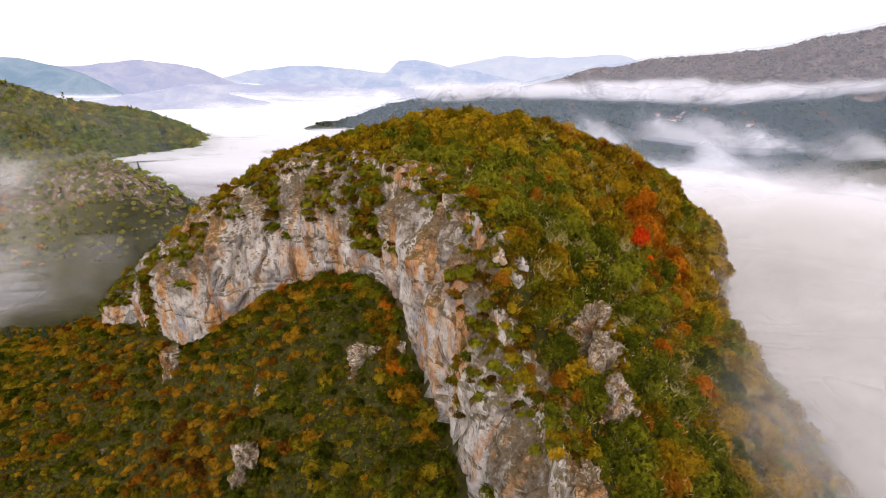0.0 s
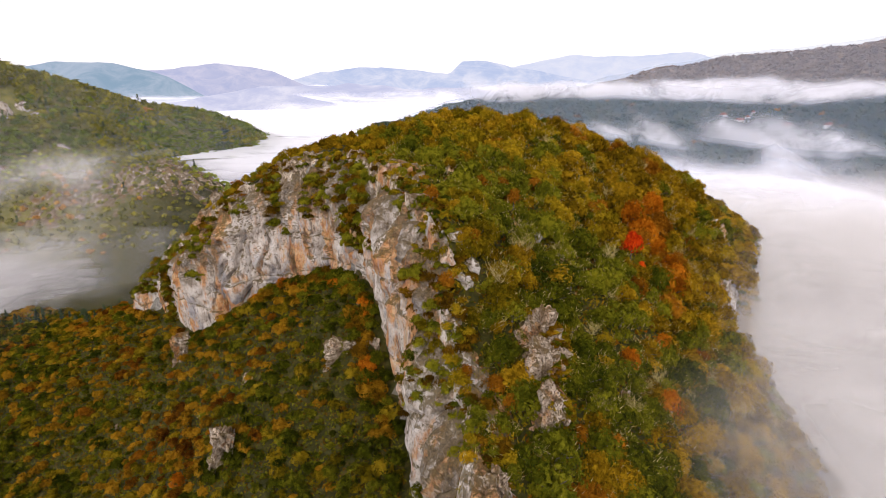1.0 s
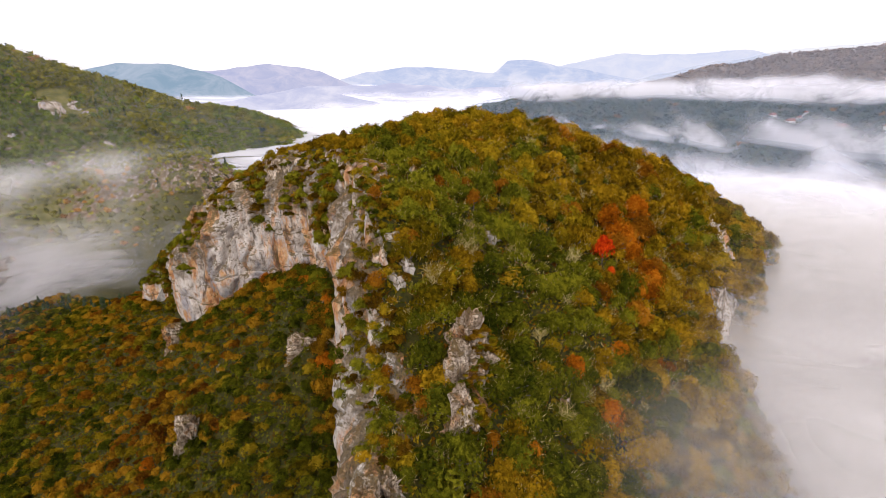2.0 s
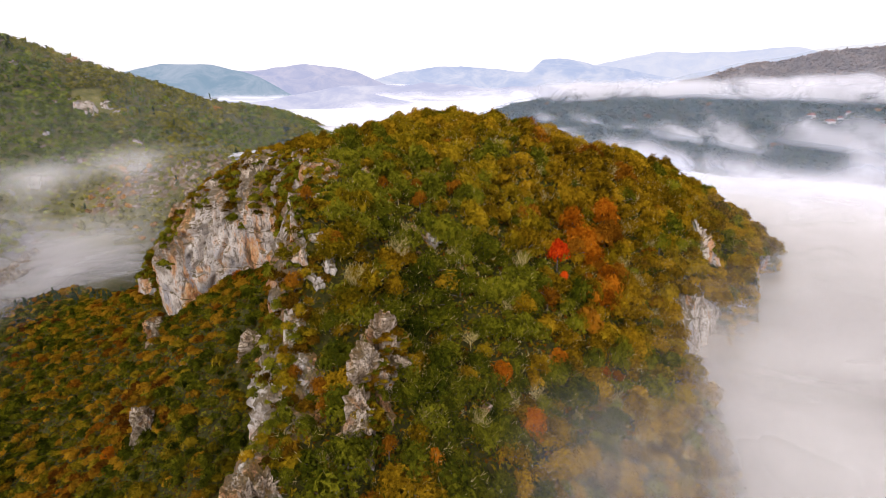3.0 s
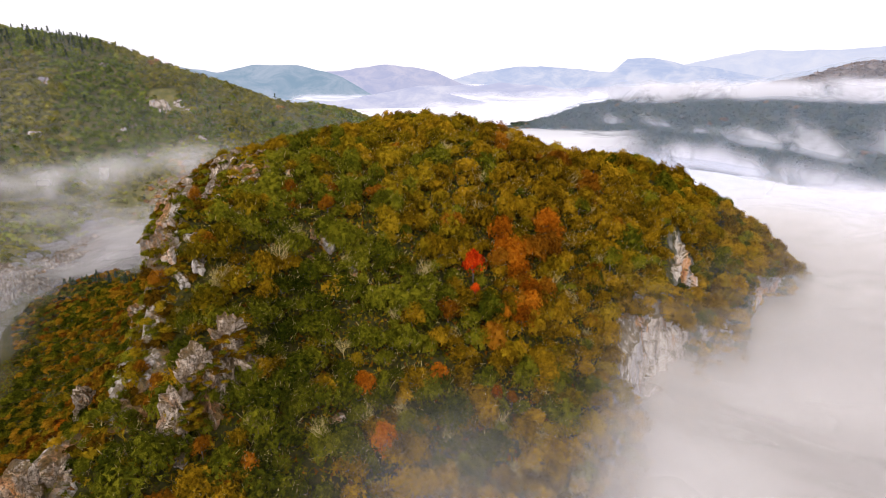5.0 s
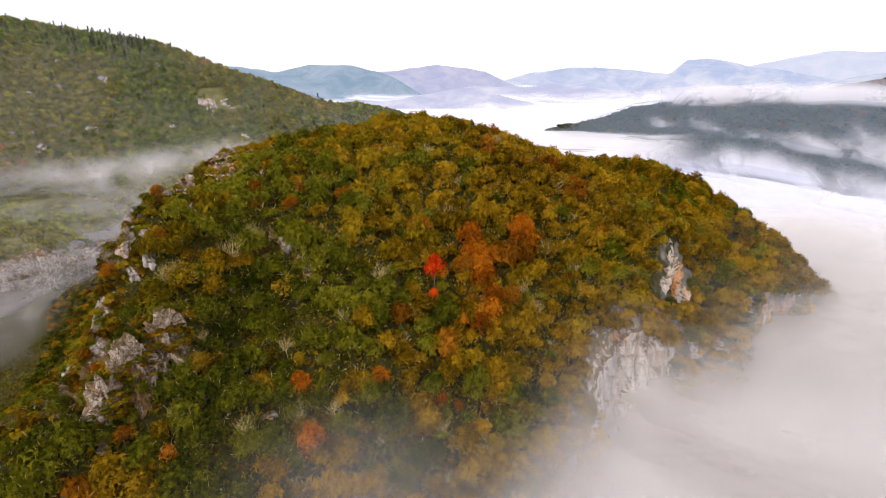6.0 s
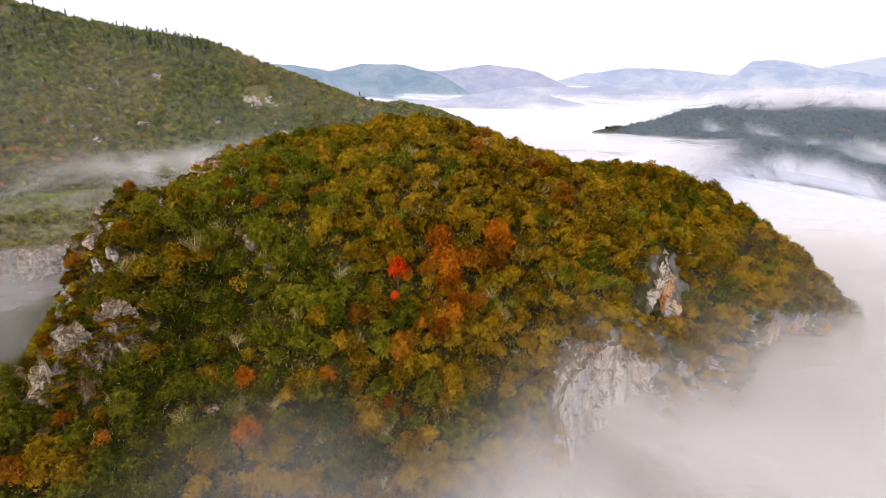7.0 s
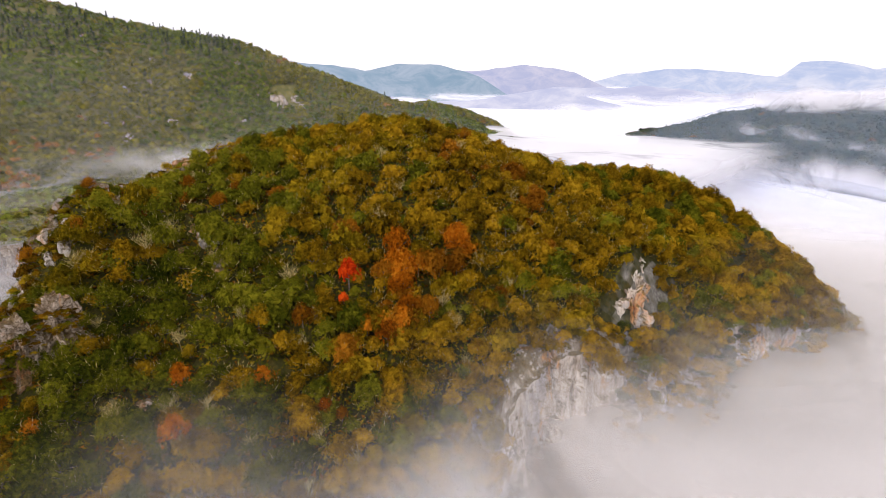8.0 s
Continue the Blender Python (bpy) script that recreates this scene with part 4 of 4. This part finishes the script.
# crags on the hill across the gorge
for i, (x, y, w) in enumerate(((-482, 478, 17), (-474, 500, 10), (-508, 300, 10), (-500, 346, 9), (-540, 290, 6), (-470, 420, 6), (-452, 560, 7), (-400, 400, 8),
                               (-560, 400, 9), (-580, 330, 7), (-610, 380, 6), (-640, 300, 8), (-450, 330, 7), (-430, 380, 9), (-520, 520, 7), (-560, 470, 6), (-690, 330, 7), (-420, 480, 8), (-460, 500, 6), (-380, 440, 8))):
    z = float(land_z(x, y))
    outcrop(x, y, z + w * 0.55, w * 0.8, w * 0.45, w * 0.95, 35 + 20 * math.sin(i * 7), 200 + i, PALE_ROCK, label="pale limestone crag on the wooded hillside", detail=3)

crng = random.Random(8)
for i in range(60):
    x, y = crng.uniform(-640, -360), crng.uniform(270, 560)
    if float(rough(x, y, 60, 3, 77)) > 0.0:
        w = crng.uniform(3, 7)
        outcrop(x, y, float(land_z(x, y)) + w * 0.6, w * crng.uniform(0.7, 1.6), w * 0.5, w * crng.uniform(0.8, 1.3), 35 + crng.uniform(-25, 25), 240 + i, CRAG, label="weathered limestone crag on the wooded hillside", detail=3)

crags("rock_spur", -345, -212, 318, 432, 1.5, lambda x, y: band(x, y, [(-330, 345), (-285, 372), (-250, 396), (-226, 415)], 17) - 0.1, 3.0, 33, "grey limestone crags on the flank of the spur")

# clumps of wood on the far eastern slope
X, Y = jitter_grid(-350, 1250, 620, 1800, 11)
Z = land_z(X, Y)
keep = (land_z(X - 10, Y - 20) < Z) & (Z > 30)
X, Y, Z = X[keep], Y[keep], Z[keep]
U = npr.uniform(0, 1, len(X))
high = Z > 125 + 20 * rough(X, Y, 120, 3, 5)
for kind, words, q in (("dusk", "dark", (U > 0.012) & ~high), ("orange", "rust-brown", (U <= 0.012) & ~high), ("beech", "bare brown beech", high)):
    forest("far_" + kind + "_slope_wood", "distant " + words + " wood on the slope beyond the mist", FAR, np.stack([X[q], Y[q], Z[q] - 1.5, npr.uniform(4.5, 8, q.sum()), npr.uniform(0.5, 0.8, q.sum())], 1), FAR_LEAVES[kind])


# ---- a few houses at the foot of the far slope ----
def house(x, y, turn, w, d):
    z = float(land_z(x, y))
    h = tagged(new("house"), "small white house with a red tiled roof", "house", "houses of the far village")
    h.matrix_basis = pose(x, y, z, 0, 0, turn)
    bm = bmesh.new()
    bmesh.ops.create_cube(bm, size=1, matrix=Matrix.Translation((0, 0, 2)) @ Matrix.Diagonal((w, d, 6, 1)))
    part("wall", bm, PLASTER, h)
    bm = bmesh.new()
    e, top = 0.6, 5 + 0.42 * d
    v = [bm.verts.new(p) for p in ((-w / 2 - e, -d / 2 - e, 4.7), (w / 2 + e, -d / 2 - e, 4.7), (w / 2 + e, d / 2 + e, 4.7), (-w / 2 - e, d / 2 + e, 4.7), (-w / 2 - e, 0, top), (w / 2 + e, 0, top))]
    for f in ((0, 1, 5, 4), (2, 3, 4, 5), (0, 4, 3), (1, 2, 5), (3, 2, 1, 0)):
        bm.faces.new([v[k] for k in f])
    part("roof", bm, TILES, h)


plaster = Mat("white_plaster")
plaster.colour(plaster.ramp(plaster.noise(0.8, 5), [(0.35, (0.62, 0.58, 0.52)), (0.65, (0.8, 0.78, 0.74))]))
PLASTER = plaster.m
tiles = Mat("red_roof_tiles")
tiles.colour(tiles.ramp(tiles.noise(1.5, 5), [(0.35, (0.25, 0.07, 0.04)), (0.65, (0.42, 0.15, 0.08))]))
TILES = tiles.m
for x, y, a, w, d in ((410, 960, 20, 11, 8), (432, 985, 75, 9, 7), (395, 995, 40, 10, 8), (470, 930, 10, 12, 8), (450, 1010, 60, 9, 7), (520, 905, 30, 10, 8)):
    house(x, y, a, w, d)


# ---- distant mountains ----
def haze_glow_material(name, a, b):
    """Mountains seen through many kilometres of bright air: the haze is painted as a pale glow."""
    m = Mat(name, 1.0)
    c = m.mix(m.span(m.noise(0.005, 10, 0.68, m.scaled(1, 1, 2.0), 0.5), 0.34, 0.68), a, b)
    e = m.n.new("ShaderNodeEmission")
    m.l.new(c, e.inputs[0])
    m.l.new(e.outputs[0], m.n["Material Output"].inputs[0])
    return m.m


def mountains(name, crest, depth, material, label, seed):
    p, s = resample([c[:2] for c in crest], 30)
    q = np.array(crest, float)
    sq = np.r_[0, np.cumsum(np.hypot(*np.diff(q[:, :2], axis=0).T))]
    h = np.interp(s, sq, q[:, 2]) + 24 * rough(s, s * 0, 320, 5, seed)
    away = p / np.linalg.norm(p, axis=1)[:, None]
    v = np.linspace(-1, 1, 17)[:, None]
    z = h * (1 - np.abs(v) ** 1.3) + 10 * np.abs(v) + 18 * rough(s[None, :] + 0 * v, v * 300 + 0 * s, 180, 4, seed + 5) * (1 - np.abs(v))
    xyz = np.stack([p[:, 0] + away[:, 0] * depth * v, p[:, 1] + away[:, 1] * depth * v, z], -1)
    return tagged(part(name, grid_mesh(name, xyz.reshape(-1, 3), len(s), 17), material), label, "mountains", kind="structure")


# unlit backdrop: each range glows in its painted haze colour
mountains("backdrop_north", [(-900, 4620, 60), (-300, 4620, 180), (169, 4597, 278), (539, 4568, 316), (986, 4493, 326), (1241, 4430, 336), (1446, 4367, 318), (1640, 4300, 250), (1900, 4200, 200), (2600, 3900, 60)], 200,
          haze_glow_material("blue_haze_mountain", (0.66, 0.73, 0.9), (0.78, 0.82, 0.93)), "pale blue mountain on the horizon", 3)
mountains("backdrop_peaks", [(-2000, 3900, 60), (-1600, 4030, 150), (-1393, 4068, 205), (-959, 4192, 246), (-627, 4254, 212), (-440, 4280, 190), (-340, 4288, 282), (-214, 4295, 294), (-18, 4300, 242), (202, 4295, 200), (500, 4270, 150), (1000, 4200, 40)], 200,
          haze_glow_material("hazy_peaks", (0.5, 0.6, 0.82), (0.76, 0.8, 0.92)), "hazy blue peaks above the mist", 4)
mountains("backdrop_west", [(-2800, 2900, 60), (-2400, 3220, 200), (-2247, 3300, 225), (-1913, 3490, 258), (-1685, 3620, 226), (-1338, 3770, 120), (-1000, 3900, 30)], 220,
          haze_glow_material("violet_haze_mountain", (0.46, 0.51, 0.72), (0.66, 0.66, 0.8)), "hazy violet mountain above the mist", 6)
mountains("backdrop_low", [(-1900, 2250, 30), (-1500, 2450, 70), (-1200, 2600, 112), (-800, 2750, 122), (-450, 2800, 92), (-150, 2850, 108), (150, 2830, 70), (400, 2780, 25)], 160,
          haze_glow_material("pale_lilac_haze_hills", (0.56, 0.6, 0.8), (0.8, 0.81, 0.92)), "low lilac hills drowned in mist", 9)
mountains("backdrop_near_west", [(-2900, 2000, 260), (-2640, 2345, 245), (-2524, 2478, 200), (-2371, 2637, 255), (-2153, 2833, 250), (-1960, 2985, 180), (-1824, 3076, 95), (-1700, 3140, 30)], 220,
          haze_glow_material("grey_blue_haze_mountain", (0.27, 0.4, 0.52), (0.46, 0.55, 0.66)), "grey-blue wooded mountain beyond the mist", 7)


# ---- mist in the valleys ----
def mist(name, x0, x1, y0, y1, z, step, density, material, label, swell=0.0, size=60, seed=0):
    """A level sheet of cloud with its own density over the plan."""
    nx, ny = int((x1 - x0) / step) + 1, int((y1 - y0) / step) + 1
    X, Y = np.meshgrid(np.linspace(x0, x1, nx), np.linspace(y0, y1, ny))
    Z = z + swell * rough(X, Y, size, 4, seed)
    me = grid_mesh(name, np.stack([X, Y, Z], -1).reshape(-1, 3), nx, ny)
    border = np.minimum(np.minimum(X - x0, x1 - X) / (0.18 * (x1 - x0)), np.minimum(Y - y0, y1 - Y) / (0.18 * (y1 - y0)))
    d = np.clip(density(X, Y), 0, 1) * smooth(border, 0, 1)
    at = me.attributes.new("cover", "FLOAT", "POINT")
    at.data.foreach_set("value", d.astype(np.float32).ravel())
    return tagged(part(name, me, material), label, "mist", kind="stuff")


def drape(name, x0, x1, y0, y1, step, lift, density, material, label, seed=0, swell=6.0):
    """A veil of mist that follows the hillside some metres above the trees."""
    nx, ny = int((x1 - x0) / step) + 1, int((y1 - y0) / step) + 1
    X, Y = np.meshgrid(np.linspace(x0, x1, nx), np.linspace(y0, y1, ny))
    G = land_z(X, Y)
    for _ in range(3):
        G[1:-1, 1:-1] = np.maximum(G[1:-1, 1:-1], (G[:-2, 1:-1] + G[2:, 1:-1] + G[1:-1, :-2] + G[1:-1, 2:]) / 4)
    Z = G + lift + swell * rough(X, Y, 90, 4, seed)
    me = grid_mesh(name, np.stack([X, Y, Z], -1).reshape(-1, 3), nx, ny)
    border = np.minimum(np.minimum(X - x0, x1 - X), np.minimum(Y - y0, y1 - Y)) / (4 * step)
    at = me.attributes.new("cover", "FLOAT", "POINT")
    at.data.foreach_set("value", (np.clip(density(X, Y, Z), 0, 1) * smooth(border, 0, 1)).astype(np.float32).ravel())
    return tagged(part(name, me, material), label, "mist", kind="stuff")


def curtain(name, line, z0, z1, density, material, label, seed=0, sway=9):
    """A hanging veil of mist over a line in the plan, thick where density(share of the line, x, z) is high."""
    p, d = resample(chaikin(line), 6 if sway < 20 else 12 if sway < 50 else 40)
    z = np.arange(z0, z1, 4.0)[:, None]
    u = np.linspace(0, 1, len(p))[None, :] + 0 * z
    X, Z = p[:, 0] + 0 * z, z + 0 * u
    Y = p[:, 1] + sway * rough(X, Z, 5 * sway, 3, seed) + 0 * z
    me = grid_mesh(name, np.stack([X, Y, Z], -1).reshape(-1, 3), len(p), len(z))
    at = me.attributes.new("cover", "FLOAT", "POINT")
    at.data.foreach_set("value", (np.clip(density(u, X, Z), 0, 1) * smooth(Z - land_z(X, Y), 0, 11)).astype(np.float32).ravel())
    return tagged(part(name, me, material), label, "mist", kind="stuff")


SEA = mist_material("sea_of_mist", 0.004, 0.05, 0.2, 1.0, (1, 1, 1), (0.925, 0.92, 0.99), 5.0, 0.08)
mist("mist_sea", -5200, 5200, -2500, 6900, 21, 80, lambda x, y: 1 - smooth(x, 60, -40) * smooth(x, -1300, -1000) * smooth(y, 760, 560) - 0.65 * np.exp(-((x - 170) ** 2 + (y - 110) ** 2) / 15000), SEA, "white sea of mist filling the valley", 1.5, 300, 3)
def east_cover(x, y, z):
    """Thick off the east cliff, thinning outward over the valley, with a puff lapping over the spur's lower trees."""
    lip = x + 0.08 * y - 7 * np.exp(-(((y - 128) / 25) ** 2))
    puff = 0.42 * np.exp(-((x - 66) ** 2 + (y - 84) ** 2) / 110) * smooth(z, 66, 74)
    clear = 1 - 0.88 * smooth(y, 168, 196) * smooth(z, 66, 84)
    return clear * np.maximum(smooth(lip, 66 + 0.3 * (z - 30), 92 + 0.5 * (z - 30)), puff) * smooth(np.hypot(x - 90, y - 150), 420, 230)


for i, (z, most) in enumerate(((30, 0.7), (38, 0.6), (45, 0.55), (52, 0.5), (58, 0.45), (64, 0.44), (70, 0.44), (75, 0.42), (80, 0.36), (85, 0.28), (90, 0.21), (95, 0.14), (100, 0.07))):
    veil = mist_material("veil", 0.011, 0.28, 0.58, most, (1, 1, 1), (0.86, 0.83, 0.81), lit_through=0.22)
    mist("mist_veil", -80, 560, -310, 600, z, 18, lambda x, y, z=z: east_cover(x, y, z), veil, "thin white mist drifting against the east cliff", 5, 60, 20 + i)
for i, (z, most) in enumerate(((18, 0.85), (25, 0.7), (32, 0.55), (39, 0.38), (46, 0.26), (53, 0.14))):
    veil = mist_material("gorge_veil", 0.014, 0.4, 0.66, min(most * 1.15, 0.95), (1, 1, 1), (0.82, 0.795, 0.79))
    mist("mist_gorge", -760, 40, -100, 820, z, 16, lambda x, y: (smooth(-x - 0.3 * (y - 150), 170, 250) + smooth(y, 330, 420)) * (0.68 + 0.32 * smooth(y, 210, 290)) * (1 - 0.35 * np.exp(-((x + 265) ** 2 / 2500 + (y - 145) ** 2 / 2500))), veil, "grey mist lying in the gorge", 5, 60, 40 + i)
# haze over the wooded hill across the gorge, thicker low down
hill_haze = mist_material("hill_haze", 0.006, 0.15, 0.6, 0.11, (1, 1, 1), (0.86, 0.88, 0.9))
drape("mist_haze", -950, -200, 150, 1150, 20, 7, lambda x, y, z: 0.75 + 0 * x, hill_haze, "faint bluish haze over the hillside", 5, 2.0)
low_haze = mist_material("low_haze", 0.016, 0.38, 0.72, 0.32, (1, 1, 1), (0.7, 0.68, 0.69))
drape("mist_shreds", -620, -190, 60, 700, 12, 10, lambda x, y, z: (smooth(z, 82, 54) * smooth(x, -280, -325 + 0 * y) + 0.8 * smooth(z, 95, 60) * smooth(y, 200, 300)) * smooth(y, 520, 430), low_haze, "shreds of mist clinging to the lower hillside", 6)
# a wisp trailing over the spur, and the bright bank that fills the valley behind it
wisp = mist_material("wisp", 0.016, 0.34, 0.68, 0.34, (1, 1, 1), (0.9, 0.88, 0.88), 4.0)
for i in range(6):
    curtain("mist_wisp", [(-520, 235 + 9 * i), (-440, 285 + 9 * i), (-350, 335 + 9 * i), (-268, 366 + 9 * i)], 30, 115, lambda u, x, z, i=i: np.exp(-(((z - 54 - 32 * u - 7 * rough(x, z, 40, 3, 83 + i)) / 11) ** 2)) * smooth(u, 0, 0.3) * smooth(u, 1, 0.86), wisp, "soft wisp of mist trailing over the spur", i)
valley = mist_material("valley_bank", 0.008, 0.25, 0.5, 0.7, (1, 1, 1), (0.95, 0.94, 0.97), 4.0, 0.15)
for i, z in enumerate((44, 52, 60, 67)):
    mist("mist_bank", -520, 60, 380, 1000, z, 14, lambda x, y, i=i: smooth(y + 0.35 * x, 320 + 12 * i, 400 + 14 * i), valley, "bright bank of mist filling the valley behind the hill", 7, 90, 85 + i)
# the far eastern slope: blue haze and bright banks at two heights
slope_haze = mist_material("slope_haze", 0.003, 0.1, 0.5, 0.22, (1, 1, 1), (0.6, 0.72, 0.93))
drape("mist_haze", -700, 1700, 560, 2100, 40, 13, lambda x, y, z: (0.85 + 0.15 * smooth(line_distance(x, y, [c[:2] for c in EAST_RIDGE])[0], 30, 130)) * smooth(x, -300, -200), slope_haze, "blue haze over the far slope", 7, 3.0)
bank = mist_material("bank", 0.011, 0.3, 0.58, 0.72, (1, 1, 1.5), (0.95, 0.94, 1.0), 7.0, 0.2)
for i in range(5):
    curtain("mist_bank", [(-120 + 12 * i, 1330 + 14 * i), (200 + 12 * i, 1205 + 14 * i), (400 + 12 * i, 1085 + 14 * i), (570 + 12 * i, 945 + 14 * i), (760 + 12 * i, 780 + 14 * i), (960 + 12 * i, 560 + 14 * i)], 66, 172,
            lambda u, x, z, i=i: smooth(z - 106 - 22 * rough(x, z * 0.3, 150, 4, 60 + i), -9, 7) * smooth(z - 133 - 9 * u - 22 * rough(x, z * 0.4, 70, 4, 66 + i), 12, -6) * smooth(u, 0, 0.1) * smooth(u, 1, 0.92), bank, "bright bank of mist along the far slope", 61 + i, 30)
for i in range(5):
    curtain("mist_bank", [(-140 + 14 * i, 1240 + 16 * i), (60 + 14 * i, 1060 + 16 * i), (230 + 14 * i, 905 + 16 * i), (380 + 14 * i, 770 + 16 * i), (500 + 14 * i, 650 + 16 * i), (640 + 14 * i, 490 + 16 * i), (820 + 14 * i, 240 + 16 * i)], 8, 112,
            lambda u, x, z, i=i: smooth(z - 46 - 72 * rough(x + 0.9 * z, z * 0.5, 85, 4, 71 + i), 16, -16) * smooth(u, 0, 0.12) * smooth(u, 1, 0.94), bank, "bright bank of mist along the foot of the far slope", 71 + i, 30)
for i in range(5):
    curtain("mist_bank", [(-60 - 10 * i, 1020 - 14 * i), (160 - 10 * i, 860 - 14 * i), (310 - 10 * i, 715 - 14 * i), (430 - 10 * i, 590 - 14 * i), (560 - 10 * i, 430 - 14 * i), (740 - 10 * i, 190 - 14 * i)], 8, 96,
            lambda u, x, z, i=i: smooth(z - 38 - 50 * rough(x, z * 0.5, 110, 4, 76 + i), 20, -20) * smooth(u, 0, 0.12) * smooth(u, 1, 0.94), bank, "bright mist lying at the foot of the far slope", 76 + i, 30)
# long streaks of cloud lying between the far mountains
streak = mist_material("far_streaks", 0.004, 0.36, 0.56, 0.95, (0.35, 0.35, 2.2), (0.95, 0.95, 1.0), 6.0, 0.15)
for i, (near_y, top) in enumerate(((2150, 70), (2500, 92), (3150, 125), (3700, 150))):
    curtain("mist_streaks", [(-2900, near_y - 500), (-1300, near_y), (0, near_y + 150), (1300, near_y), (2600, near_y - 500)], 8, top + 40,
            lambda u, x, z, i=i, top=top: smooth(z - 0.62 * top - 60 * rough(x, z * 4, 420, 5, 91 + i), 18, -18) * smooth(u, 0, 0.12) * smooth(u, 1, 0.88), streak, "long white streaks of cloud between the far mountains", 91 + i, 120)
